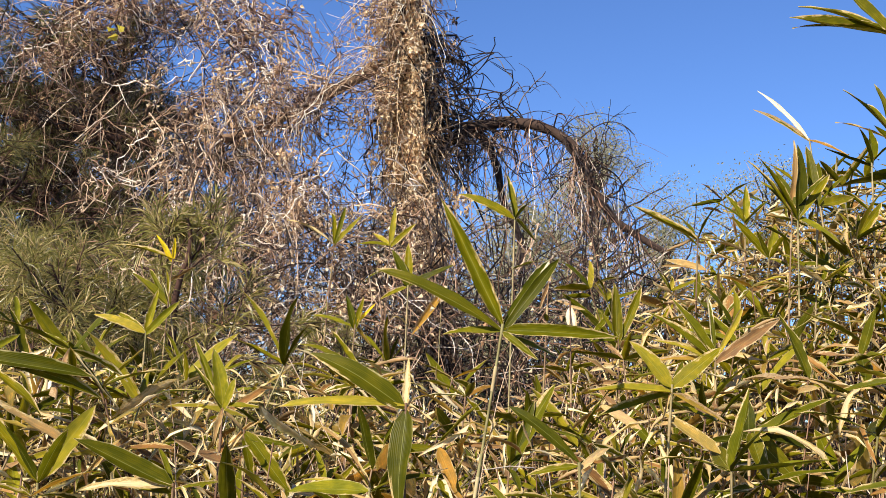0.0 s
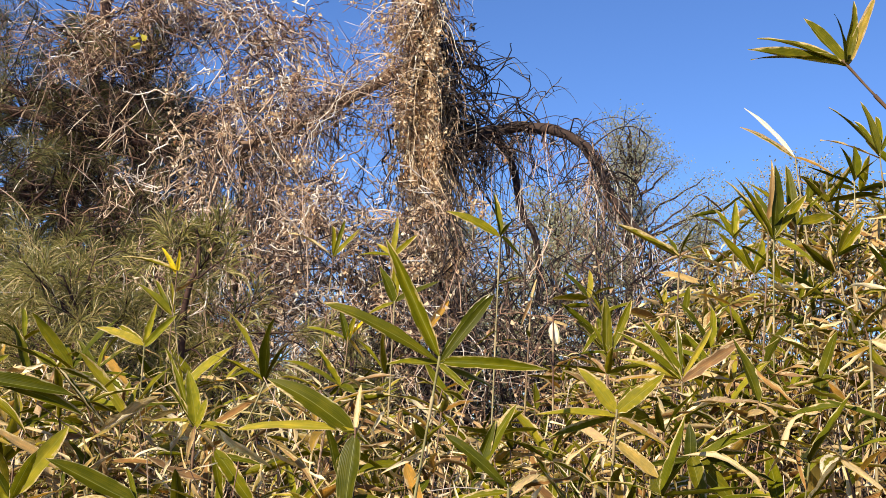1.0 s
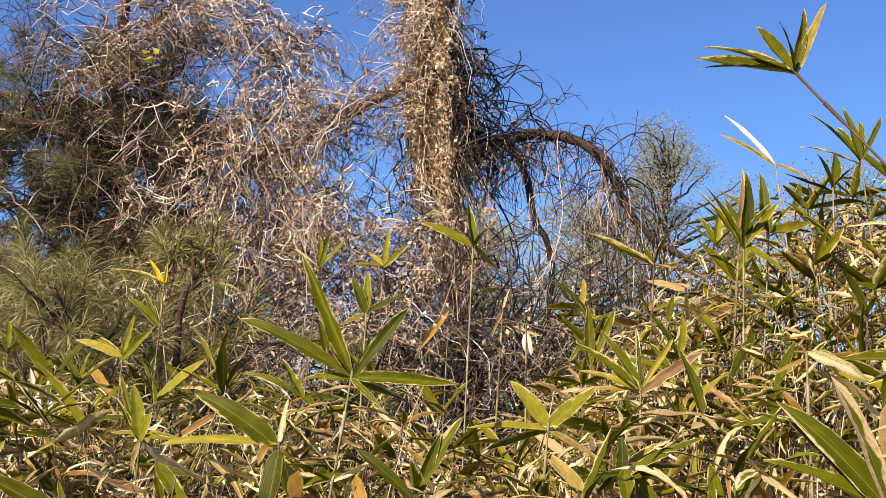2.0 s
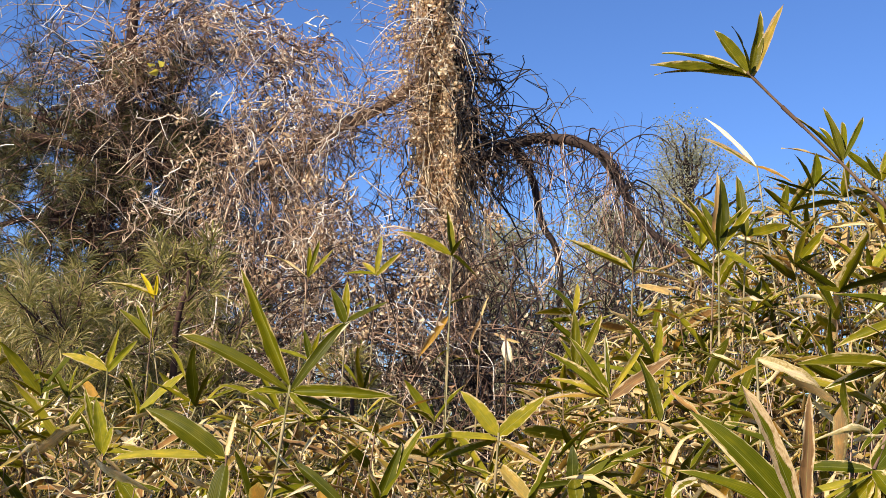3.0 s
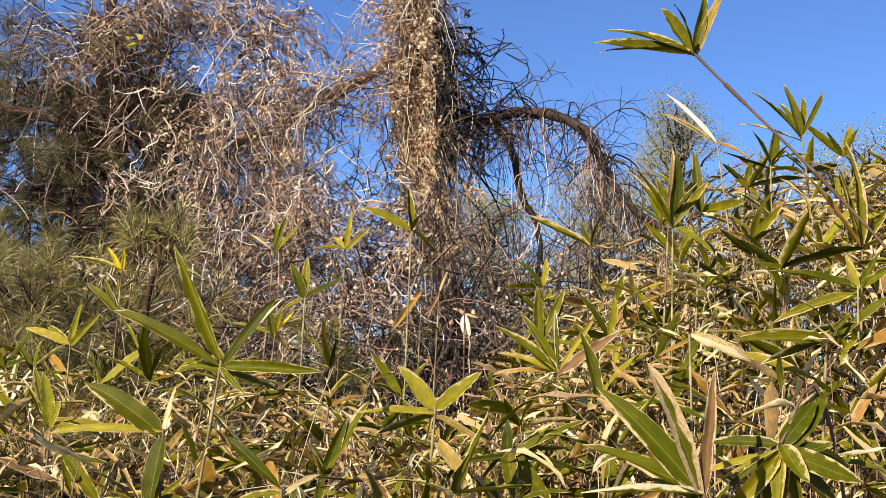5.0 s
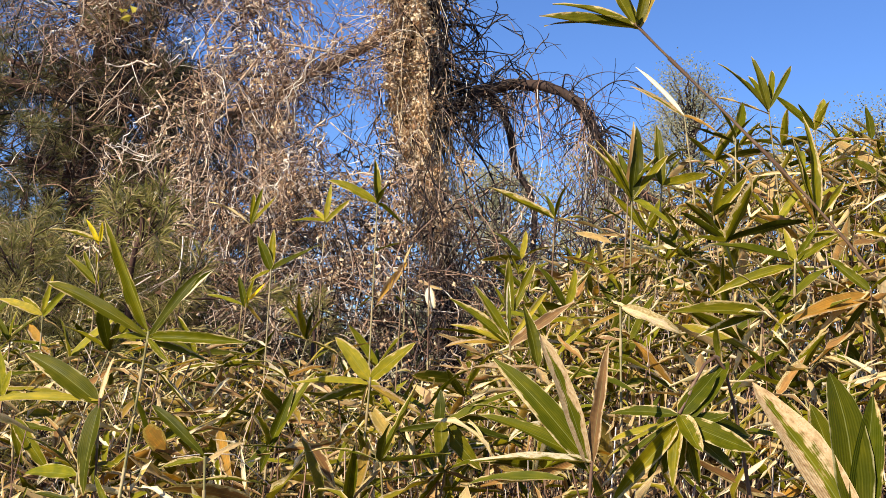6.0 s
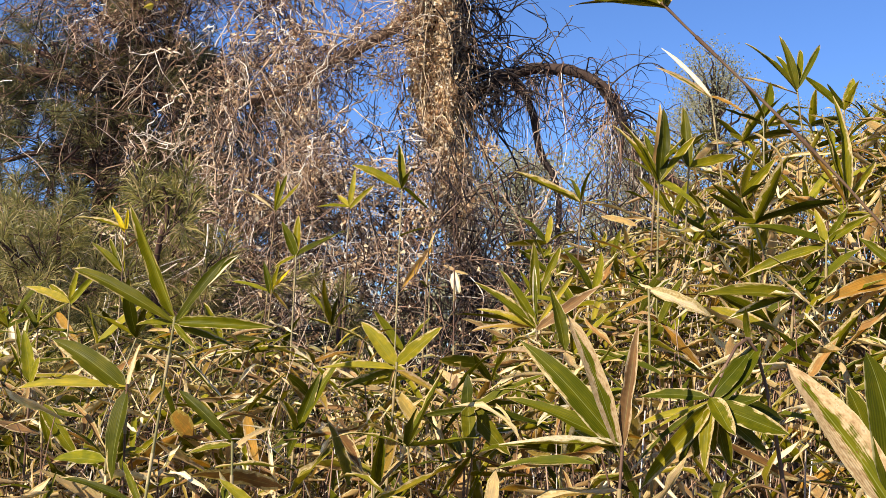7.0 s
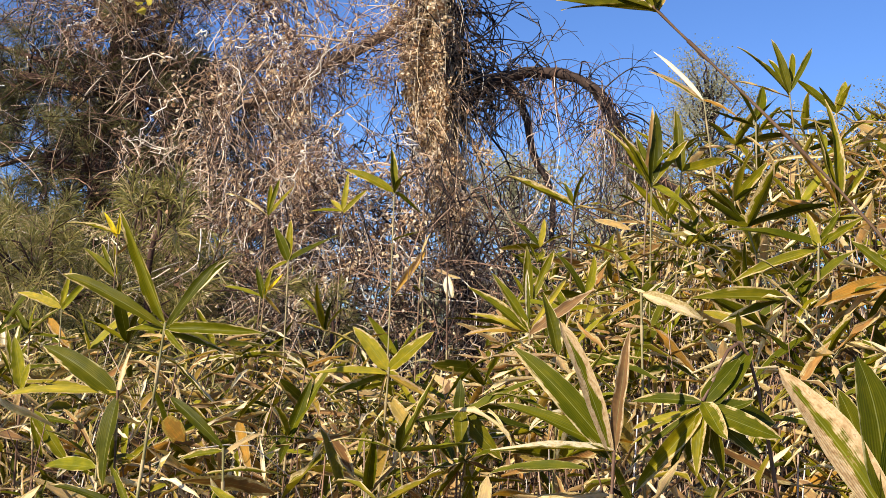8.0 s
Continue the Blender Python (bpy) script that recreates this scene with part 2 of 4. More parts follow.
# darker copy of NEEDLE: shade among the tall pines put into the colour
SHADE_NEEDLE = foliage_material("shaded_pine_needle", [(0.0, (0.05, 0.06, 0.02)), (0.5, (0.14, 0.145, 0.04)), (0.85, (0.30, 0.27, 0.09)), (1.0, (0.46, 0.36, 0.19))], 0.3, 0.35)
YELLEAF = foliage_material("yellow_vine_leaf", [(0.0, (0.62, 0.56, 0.05)), (1.0, (0.7, 0.62, 0.12))], 0.45, 0.5)


def ground_material():
    m, n, l, bsdf = nodes_of("leaf_litter_soil")
    a, b = noise_tex(n, l, 3.0, 6), noise_tex(n, l, 40.0, 4)
    col = ramp(n, l, b, [(0.3, (0.05, 0.035, 0.022)), (0.5, (0.10, 0.066, 0.038)), (0.7, (0.22, 0.15, 0.09))])
    col = mix_col(n, l, a, col, (0.10, 0.085, 0.04))
    l.new(col, bsdf.inputs["Base Color"])
    bsdf.inputs["Roughness"].default_value = 0.95
    bump = n.new("ShaderNodeBump")
    bump.inputs["Distance"].default_value = 0.03
    l.new(b, bump.inputs["Height"])
    l.new(bump.outputs[0], bsdf.inputs["Normal"])
    return m


# ---- mesh helpers ----
rng = np.random.default_rng(11)


def mesh_of(name, verts, faces, material, uvs=None, smooth=True):
    me = bpy.data.meshes.new(name)
    verts = np.asarray(verts, dtype=np.float32).reshape(-1, 3)
    faces = np.asarray(faces, dtype=np.int32)
    me.vertices.add(len(verts))
    me.vertices.foreach_set("co", verts.ravel())
    k = faces.shape[1]
    me.loops.add(faces.size)
    me.loops.foreach_set("vertex_index", faces.ravel())
    me.polygons.add(len(faces))
    me.polygons.foreach_set("loop_start", np.arange(0, faces.size, k, dtype=np.int32))
    me.polygons.foreach_set("use_smooth", np.full(len(faces), smooth))
    if uvs is not None:
        layer = me.uv_layers.new(name="UVMap")
        layer.data.foreach_set("uv", np.asarray(uvs, dtype=np.float32)[faces.ravel()].ravel())
    me.update(calc_edges=True)
    me.validate()
    me.materials.append(material)
    return me


def part(name, me, parent=None, label="", matrix=None):
    ob = new(name, me)
    if parent:
        ob.parent = parent
    if matrix is not None:
        ob.matrix_local = matrix
    return tagged(ob, label) if label else ob


def unit(a):
    return a / np.maximum(np.linalg.norm(a, axis=-1, keepdims=True), 1e-9)


def tubes(paths, radii, sides=3):
    """Vertices and quads of many tubes at once: paths (N, S, 3), radii (N, S)."""
    paths, radii = np.asarray(paths, float), np.asarray(radii, float)
    count, steps = radii.shape
    tang = unit(np.gradient(paths, axis=1))
    ref = np.where(np.abs(tang[..., 2:3]) > 0.9, np.array([1.0, 0.13, 0.0]), np.array([0.05, 0.1, 1.0]))
    one = unit(np.cross(tang, ref))
    two = np.cross(tang, one)
    ang = np.arange(sides) * 2 * np.pi / sides
    ring = one[:, :, None] * np.cos(ang)[:, None] + two[:, :, None] * np.sin(ang)[:, None]
    verts = (paths[:, :, None] + ring * radii[:, :, None, None]).reshape(-1, 3)
    base = np.arange(count * steps).reshape(count, steps) * sides
    a = base[:, :-1, None] + np.arange(sides)
    b = base[:, :-1, None] + (np.arange(sides) + 1) % sides
    faces = np.stack([a, b, b + sides, a + sides], -1).reshape(-1, 4)
    return verts, faces


def strands(starts, ways, steps, step, wiggle=0.25, gravity=0.0, keep=0.7, kink=0.5):
    """Wandering paths (N, steps, 3) from the starts, first along the ways, sagging by gravity."""
    p, v = np.array(starts, float), unit(np.array(ways, float))
    turn = np.zeros_like(p)
    step = np.broadcast_to(np.asarray(step, float).reshape(-1, 1), (len(p), 1))
    out = [p.copy()]
    for _ in range(steps - 1):
        turn = keep * turn + 0.55 * wiggle * rng.normal(size=p.shape)
        bent = (rng.random((len(p), 1)) < 0.17) * rng.normal(0, kink * 1.25, p.shape)
        v = unit(v + turn + bent + np.array([0, 0, -gravity]))
        p = p + v * step * rng.uniform(0.6, 1.4, (len(p), 1))
        out.append(p.copy())
    return np.stack(out, 1)


def spline(points, steps):
    """A smooth run of steps places through a few points."""
    pts = np.array(points, float)
    t = np.linspace(0, len(pts) - 1, steps)
    i = np.clip(t.astype(int), 0, len(pts) - 2)
    f = (t - i)[:, None]
    p0, p1, p2, p3 = pts[np.maximum(i - 1, 0)], pts[i], pts[i + 1], pts[np.minimum(i + 2, len(pts) - 1)]
    return 0.5 * (2 * p1 + (p2 - p0) * f + (2 * p0 - 5 * p1 + 4 * p2 - p3) * f**2 + (3 * p1 - p0 - 3 * p2 + p3) * f**3)


def joined(chunks):
    verts, faces, off = [], [], 0
    for v, f in chunks:
        verts.append(v)
        faces.append(f + off)
        off += len(v)
    return np.concatenate(verts), np.concatenate(faces)


# ---- the lie of the land ----
def canopy(x, y):
    """How high the bamboo's mass reaches."""
    rise = np.clip(x - 0.3, 0, 1.35) * 0.51 * np.clip(y - 0.9, 0, 3.2) / 2
    return 1.36 + 0.075 * np.clip(y - 1.5, -2, 4) + rise


def ground_at(x, y):
    x, y = np.asarray(x, float), np.asarray(y, float)
    near = canopy(x, y) - 1.18
    far = np.clip((np.hypot(x, y) - 6) / 10, 0, 1)
    return near * (1 - far) + 0.55 * far + 0.03 * np.sin(3.1 * x + 1) * np.cos(2.7 * y)


def make_ground():
    ax = np.concatenate([-np.geomspace(2500, 7, 22), np.linspace(-6, 6, 61), np.geomspace(7, 2500, 22)])
    gx, gy = np.meshgrid(ax, ax, indexing="ij")
    verts = np.stack([gx, gy, ground_at(gx, gy)], -1).reshape(-1, 3)
    k = len(ax)
    i = (np.arange(k - 1)[:, None] * k + np.arange(k - 1)).ravel()
    faces = np.stack([i, i + k, i + k + 1, i + 1], -1)
    tagged(new("ground", mesh_of("ground", verts, faces, ground_material())), "sloping woodland soil under dry leaf litter", "ground", kind="structure")


make_ground()


# ---- bamboo ----
def blade_arrays(fold, droop, twist, curl, stations=9, across=5, ragged=0.0, seed=0):
    """A unit blade along +x with its width across y; returns vertices, quads and uv. ragged: how torn and crumpled it is."""
    tear = np.random.default_rng(seed)
    s = np.linspace(0, 1, stations)
    w = np.power(np.clip(s + 0.012, 0, 1), 0.42) * np.power(1 - s, 0.72)
    w = w / w.max() * 0.092
    w[0] = 0.012
    u = np.linspace(-1, 1, across)
    lobes = 1 - ragged * tear.random((2, stations)) * (s > 0.1)
    wide = w[:, None] * np.where(u[None, :] < 0, lobes[0][:, None], lobes[1][:, None])
    a = np.radians(twist) * s**1.3 + ragged * 0.5 * np.cumsum(tear.normal(0, 0.5, stations)) * s
    bend = np.radians(droop) * s**1.5 + ragged * np.cumsum(tear.normal(0, 0.28, stations)) * s
    cx = np.cumsum(np.r_[0, np.cos((bend[1:] + bend[:-1]) / 2)]) / (stations - 1)
    cz = -np.cumsum(np.r_[0, np.sin((bend[1:] + bend[:-1]) / 2)]) / (stations - 1)
    sway = 0.02 * np.sin(tear.uniform(2, 4.5) * s + tear.uniform(0, 6)) * s
    roll = np.radians(curl) * u[None, :] * (0.4 + 0.6 * s[:, None])
    y = wide * np.sin(roll) / max(np.radians(abs(curl)), 1e-3) if abs(curl) > 1 else wide * u[None, :]
    z = wide * (1 - np.cos(roll)) / max(np.radians(abs(curl)), 1e-3) if abs(curl) > 1 else 0 * y
    ripple = np.sin(tear.uniform(11, 17) * s[:, None] + tear.uniform(1, 3) * u[None, :] + tear.uniform(0, 6))
    z = z + fold * np.abs(y) + (0.006 + 0.016 * ragged) * ripple * (0.3 + np.abs(u[None, :]))
    yy = y * np.cos(a)[:, None] - z * np.sin(a)[:, None] + sway[:, None]
    zz = y * np.sin(a)[:, None] + z * np.cos(a)[:, None]
    verts = np.stack([cx[:, None] + 0 * yy - np.sin(bend)[:, None] * -zz, yy, cz[:, None] + zz * np.cos(bend)[:, None]], -1).reshape(-1, 3)
    i = (np.arange(stations - 1)[:, None] * across + np.arange(across - 1)).ravel()
    faces = np.stack([i, i + across, i + across + 1, i + 1], -1)
    uvs = np.stack([np.broadcast_to((u + 1) / 2, (stations, across)), np.broadcast_to(s[:, None], (stations, across))], -1).reshape(-1, 2)
    return verts, faces, uvs


STRAIGHT = [(0.5, 14, 10, 0), (0.35, 22, -14, 0), (0.7, 8, 16, 0), (0.25, 26, 22, 25), (0.8, -4, -10, 0)]
FRESH = [(0.35, 12, 8, 0), (0.2, 30, -12, 0), (0.5, 5, 15, 0), (0.15, 45, 20, 30), (0.3, 20, -25, 0), (0.6, -10, 5, 0)]
WILTED = [(0.2, 55, 60, 110), (0.6, 25, -80, 80), (0.1, 80, 40, 150), (0.9, 15, 120, 60), (0.4, 35, 30, 60), (0.5, 65, -50, 40)]


def blade_meshes(shapes, mat, ragged):
    made = []
    for k, shape in enumerate(shapes):
        v, f, uv = blade_arrays(*shape, ragged=ragged, seed=k + 1)
        made.append(mesh_of("blade", v, f, mat, uv))
    return made


BLADES, STIFF = {}, {}
for kind, mat in LEAF.items():
    dead = kind in "sb"
    STIFF[kind] = blade_meshes(STRAIGHT[:2] + WILTED[1:2] if dead else STRAIGHT, mat, 0.3 if dead else 0.05)
    BLADES[kind] = blade_meshes(WILTED + FRESH[:2] if dead else FRESH, mat, 0.55 if dead else 0.12)


def blade_pose(at, way, length, width, roll=0.0, face=(0, 0, 1)):
    """A matrix that lays the unit blade from a place along a way, its face upwards, rolled by some degrees."""
    x = Vector(way).normalized()
    side = Vector(face).cross(x)
    side = side.normalized() if side.length > 0.05 else Vector((0.3, -1, 0.2)).cross(x).normalized()
    up = x.cross(side)
    turn = Matrix((x, side, up)).transposed().to_4x4() @ Matrix.Rotation(radians(roll), 4, "X")
    return Matrix.Translation(at) @ turn @ Matrix.Diagonal((length, length * width, length, 1))


def culm_mesh(points, r0, r1, mat, steps=16):
    """A jointed culm: thin, tapering, with a swollen ring and a sheath edge at each joint."""
    path = spline(points, steps)
    rad = np.linspace(r0, r1, steps)
    rad[3::4] *= 1.35
    v, f = tubes(path[None], rad[None], 6)
    return mesh_of("culm", v, f, mat)


LABELS = {
    "fresh": "dwarf bamboo shoot with green blades edged in straw",
    "dark": "tall dwarf bamboo shoot with dark green blades",
    "dry": "half-withered dwarf bamboo with straw-coloured blades",
    "big": "dwarf bamboo with broad green blades and pale margins",
    "yellow": "young dwarf bamboo shoot with yellow-green blades",
}


def shoot(x, y, z, blades, lean=(0.0, 0.0), look_of="fresh", wide=1.0, mat=None, bow=0.0, face=(0.1, -0.5, 0.7), thick=1.0, curl=0.35, arch=None):
    """A bamboo shoot whose top joint stands at a place: blades as (azimuth, rise, length, kind) and, for some, a width. arch: its highest bend, from the top joint."""
    rnd = random.Random(int(x * 1000) + int(z * 7000))
    bx, by = x + lean[0] + rnd.uniform(-0.06, 0.06), y + lean[1] + rnd.uniform(-0.05, 0.05)
    base = Vector((bx, by, float(ground_at(bx, by)) - 0.02))
    top = Vector((x, y, z)) - base
    thing = tagged(new("dwarf_bamboo"), LABELS[look_of], "bamboo", "dwarf bamboo thicket")
    thing.location = base
    mid = top * 0.55 + Vector((lean[0] * 0.12 + bow, rnd.uniform(-0.02, 0.02), 0.03))
    run = [(0, 0, 0), tuple(mid), tuple(top)] if arch is None else [(0, 0, 0), tuple(top * 0.6 + Vector(arch) * 1.1), tuple(top + Vector(arch)), tuple(top)]
    culm = part("culm", culm_mesh(run, 0.0036 * thick, 0.0022 * thick, mat or (CULM if rnd.random() < 0.4 else PURPLE_CULM)), thing)
    for f in (0.70, 0.86):
        wrap = spline(run, 120)[int(120 * f) : int(120 * f) + 6]
        part("sheath", mesh_of("sheath", *tubes(wrap[None], np.linspace(0.0032, 0.0037, 6)[None] * thick, 6), PURPLE_CULM if mat is PURPLE_CULM else SHEATH), culm)
    for az, el, length, kind, *given in blades:
        a, e = radians(az + rnd.uniform(-4, 4)), radians(el)
        way = (math.cos(a) * math.cos(e), math.sin(a) * math.cos(e), math.sin(e))
        start = top - top.normalized() * rnd.uniform(0, 0.02)
        fat = given[0] * rnd.uniform(0.95, 1.1) if given else wide * rnd.uniform(0.82, 1.05) * (0.65 if kind in "sb" else 1.0)
        part("blade", rnd.choice(BLADES[kind] if rnd.random() < curl else STIFF[kind]), thing, matrix=blade_pose(start, way, length * 1.03, fat, rnd.uniform(-14, 14) if given else rnd.uniform(-24, 24), face))
    for _ in range(rnd.choice((1, 2, 2, 3))):
        at = top * rnd.uniform(0.80, 0.95)
        a, e = radians(rnd.uniform(0, 360)), radians(rnd.uniform(-35, 45))
        way = (math.cos(a) * math.cos(e), math.sin(a) * math.cos(e), math.sin(e))
        kind = rnd.choice("svsgb")
        part("blade", rnd.choice(BLADES[kind]), thing, matrix=blade_pose(at, way, rnd.uniform(0.09, 0.16), rnd.uniform(0.7, 1.0), rnd.uniform(-40, 40)))
    return thing


shoot(0.051, 1.77, 1.574, [(-180, 28, 0.237, 'd', 0.85), (165, 61, 0.235, 'v', 0.60), (-13, 57, 0.160, 'd', 0.95), (35, 55, 0.182, 'c', 0.80), (-6, 2, 0.189, 'v', 0.62), (15, -10, 0.115, 'v', 0.90), (153, 1, 0.109, 'g', 0.70), (-36, -31, 0.079, 'v', 0.80)], lean=(-0.1, 0.0), mat=CULM, curl=0.0, face=(-0.1, -0.8, 0.5))
shoot(-0.103, 1.94, 1.441, [(180, 32, 0.203, 'd', 1.15), (-172, 1, 0.228, 'y', 0.70), (-100, -73, 0.176, 'd', 1.25), (130, -40, 0.103, 'g', 0.90), (89, 61, 0.105, 's', 0.70), (60, 45, 0.066, 's', 0.80)], curl=0.0, face=(-0.1, -0.8, 0.5))
shoot(-0.957, 3.40, 1.668, [(180, 21, 0.178, 'y', 1.00), (0, 79, 0.143, 'y', 1.00), (-16, 46, 0.153, 'y', 0.90), (162, 32, 0.150, 'v', 0.90), (0, -22, 0.072, 's', 0.90)], look_of="yellow", curl=0.0, face=(-0.1, -0.8, 0.5))
shoot(-1.038, 4.02, 1.824, [(180, 40, 0.201, 'v', 0.90), (165, 56, 0.210, 'v', 0.80), (180, 79, 0.147, 'g', 0.70), (-126, 62, 0.105, 'c', 0.70)], lean=(0.12, 0.0), bow=0.05, mat=CULM, curl=0.0, face=(-0.1, -0.8, 0.5))
shoot(-0.131, 3.29, 1.848, [(180, 66, 0.127, 'g', 1.30), (108, 81, 0.143, 'g', 1.10), (-12, 25, 0.161, 'd', 0.90), (156, -19, 0.106, 'v', 0.80)], curl=0.0, face=(-0.1, -0.8, 0.5))
shoot(-0.309, 3.65, 1.753, [(180, 74, 0.124, 'g', 1.10), (0, 78, 0.116, 'g', 1.00), (-168, 18, 0.154, 'y', 0.90), (0, 51, 0.107, 'l', 0.80), (36, -42, 0.092, 'o', 0.80)], curl=0.0, face=(-0.1, -0.8, 0.5))
shoot(-0.491, 2.29, 1.428, [(180, 77, 0.123, 'y', 1.35), (-45, 67, 0.073, 'y', 1.90), (-13, 3, 0.086, 'g', 0.90), (159, 49, 0.128, 'v', 0.55), (151, 57, 0.191, 'v', 0.50), (180, -79, 0.086, 's', 0.90), (29, -36, 0.076, 's', 0.80)], look_of="yellow", mat=PURPLE_CULM, curl=0.0, face=(-0.1, -0.8, 0.5))
shoot(0.415, 2.10, 1.511, [(180, 48, 0.119, 'y', 1.45), (-19, 43, 0.125, 'g', 1.35), (-173, 1, 0.162, 'y', 0.75), (0, -26, 0.120, 'o', 0.70), (159, -21, 0.150, 'v', 0.80), (55, 46, 0.088, 'v', 0.90), (180, -72, 0.074, 's', 0.80)], curl=0.0, face=(-0.1, -0.8, 0.5))
shoot(0.182, 1.75, 1.356, [(180, 39, 0.145, 'd', 1.15), (43, 35, 0.090, 's', 0.90), (180, -9, 0.085, 'v', 0.80)], curl=0.0, face=(-0.1, -0.8, 0.5))
shoot(0.082, 1.60, 1.270, [(180, 21, 0.150, 'd', 0.90), (150, 48, 0.091, 'g', 0.80), (0, 10, 0.077, 'v', 0.90)], curl=0.0, face=(-0.1, -0.8, 0.5))
shoot(0.263, 1.65, 1.271, [(180, 35, 0.081, 'y', 1.10), (0, 31, 0.070, 'v', 0.80)], curl=0.0, face=(-0.1, -0.8, 0.5))
shoot(0.848, 1.40, 1.412, [(180, 47, 0.205, 'v', 1.00), (158, 48, 0.200, 'd', 1.00), (-164, 69, 0.209, 'e', 1.10), (55, 83, 0.191, 'b', 0.62), (173, 23, 0.174, 'g', 0.85), (-170, 1, 0.167, 'c', 0.45), (140, 18, 0.099, 'v', 0.80)], look_of="big", curl=0.0, face=(-0.1, -0.8, 0.5))
shoot(0.986, 1.55, 1.481, [(-15, -14, 0.116, 'v', 1.75), (0, 18, 0.077, 'v', 1.93), (-53, -46, 0.073, 'v', 1.93), (0, -86, 0.073, 'g', 1.75), (126, -67, 0.093, 'v', 1.57), (180, -53, 0.164, 'g', 0.85), (170, -38, 0.15, 'v', 0.6), (-120, -70, 0.10, 'v', 1.2), (10, -35, 0.12, 'v', 1.2), (150, -62, 0.12, 'd', 0.9), (-160, -25, 0.13, 'y', 0.45), (165, -14, 0.121, 'y', 0.88), (154, 2, 0.115, 'v', 0.88), (26, 48, 0.138, 'v', 1.57), (20, 52, 0.094, 'g', 1.57), (41, -65, 0.109, 'd', 1.40), (22, -4, 0.131, 'd', 1.57)], mat=PURPLE_CULM, lean=(0.2, 0.15), arch=(0.075, 0.05, 0.075), look_of="big", curl=0.0, face=(-0.1, -0.8, 0.5))
shoot(1.099, 1.02, 1.390, [(122, 45, 0.216, 'e', 1.05), (99, 50, 0.190, 'd', 1.00), (86, 55, 0.210, 'd', 1.10), (70, 53, 0.177, 'g', 1.00)], look_of="big", curl=0.0, face=(-0.1, -0.8, 0.5))
shoot(1.482, 2.25, 1.760, [(-173, -18, 0.181, 'o', 1.10), (180, -37, 0.145, 's', 1.00), (148, 38, 0.121, 'g', 1.00), (146, -55, 0.123, 'd', 1.00)], curl=0.0, face=(-0.1, -0.8, 0.5))
shoot(1.264, 2.30, 1.714, [(-174, 0, 0.205, 'd', 1.00), (180, 15, 0.095, 'v', 0.90), (167, -25, 0.152, 'c', 0.80), (0, 45, 0.077, 'g', 0.90)], curl=0.0, face=(-0.1, -0.8, 0.5))
shoot(0.932, 2.10, 1.685, [(0, -15, 0.142, 's', 1.30), (31, 43, 0.079, 'c', 0.80), (180, -30, 0.070, 'o', 0.80)], look_of="dry", curl=0.0, face=(-0.1, -0.8, 0.5))
shoot(0.687, 2.76, 1.630, [(180, 37, 0.207, 'v', 0.85), (169, 55, 0.184, 'v', 0.80), (180, 84, 0.177, 'c', 0.60), (-173, 19, 0.167, 'y', 0.80), (180, 1, 0.181, 'o', 0.90), (-19, 39, 0.203, 'b', 0.90), (29, 57, 0.193, 'y', 0.70)], curl=0.0, face=(-0.1, -0.8, 0.5))
shoot(1.332, 2.30, 1.826, [(180, 13, 0.189, 'g', 0.80), (180, 76, 0.091, 'y', 1.20), (174, -18, 0.195, 'v', 0.70), (29, 56, 0.108, 'g', 0.90), (0, 38, 0.119, 'v', 0.90), (0, -63, 0.062, 'd', 1.00)], curl=0.0, face=(-0.1, -0.8, 0.5))
shoot(0.019, 5.60, 2.155, [(-160, -58, 0.280, 'o', 0.80)], look_of="dry", curl=0.0, face=(-0.1, -0.8, 0.5))
shoot(0.649, 3.90, 1.780, [(0, 70, 0.244, 'v', 1.10), (124, 81, 0.231, 'd', 0.90), (-14, 12, 0.125, 'd', 1.00), (163, 56, 0.126, 'g', 0.80), (180, -5, 0.130, 'g', 0.80)], curl=0.0, face=(-0.1, -0.8, 0.5))
shoot(-0.436, 2.25, 1.378, [(-15, -45, 0.166, 'v', 1.00), (0, -6, 0.105, 'v', 0.80), (0, -74, 0.103, 'g', 1.00), (180, -50, 0.073, 's', 1.00), (35, 33, 0.083, 's', 0.80)], curl=0.0, face=(-0.1, -0.8, 0.5))
shoot(-1.552, 4.20, 1.421, [(180, 70, 0.230, 'w', 0.80), (92, 83, 0.262, 'c', 0.80), (-20, 64, 0.199, 'w', 0.70), (145, 73, 0.308, 's', 0.80), (0, 34, 0.132, 'c', 0.80), (180, 42, 0.150, 'w', 0.80), (0, -53, 0.098, 's', 0.90)], look_of="dry", curl=0.3, face=(-0.1, -0.8, 0.5))
shoot(0.96, 2.33, 2.38, [(180, 22, 0.21, 'd'), (180, 10, 0.22, 'd'), (180, 4, 0.23, 'd'), (121, 49, 0.19, 'd'), (-112, 39, 0.14, 'd'), (0, 79, 0.17, 'd'), (0, 71, 0.21, 'o', 0.62)], lean=(1.2, 0.35), look_of="dark", mat=PURPLE_CULM, thick=1.35, curl=0.0)
shoot(1.52, 3.51, 2.50, [(180, 50, 0.24, 'd'), (131, 64, 0.19, 'g'), (180, 74, 0.20, 'd'), (72, 67, 0.21, 'g'), (0, 66, 0.19, 'v'), (180, 17, 0.21, 's')], lean=(0.15, 0.1), look_of="dark", curl=0.0)
shoot(1.39, 3.40, 2.37, [(-129, 41, 0.15, 'd'), (62, 55, 0.19, 'g'), (-62, 34, 0.12, 'd'), (175, 16, 0.16, 'd')], look_of="dark")
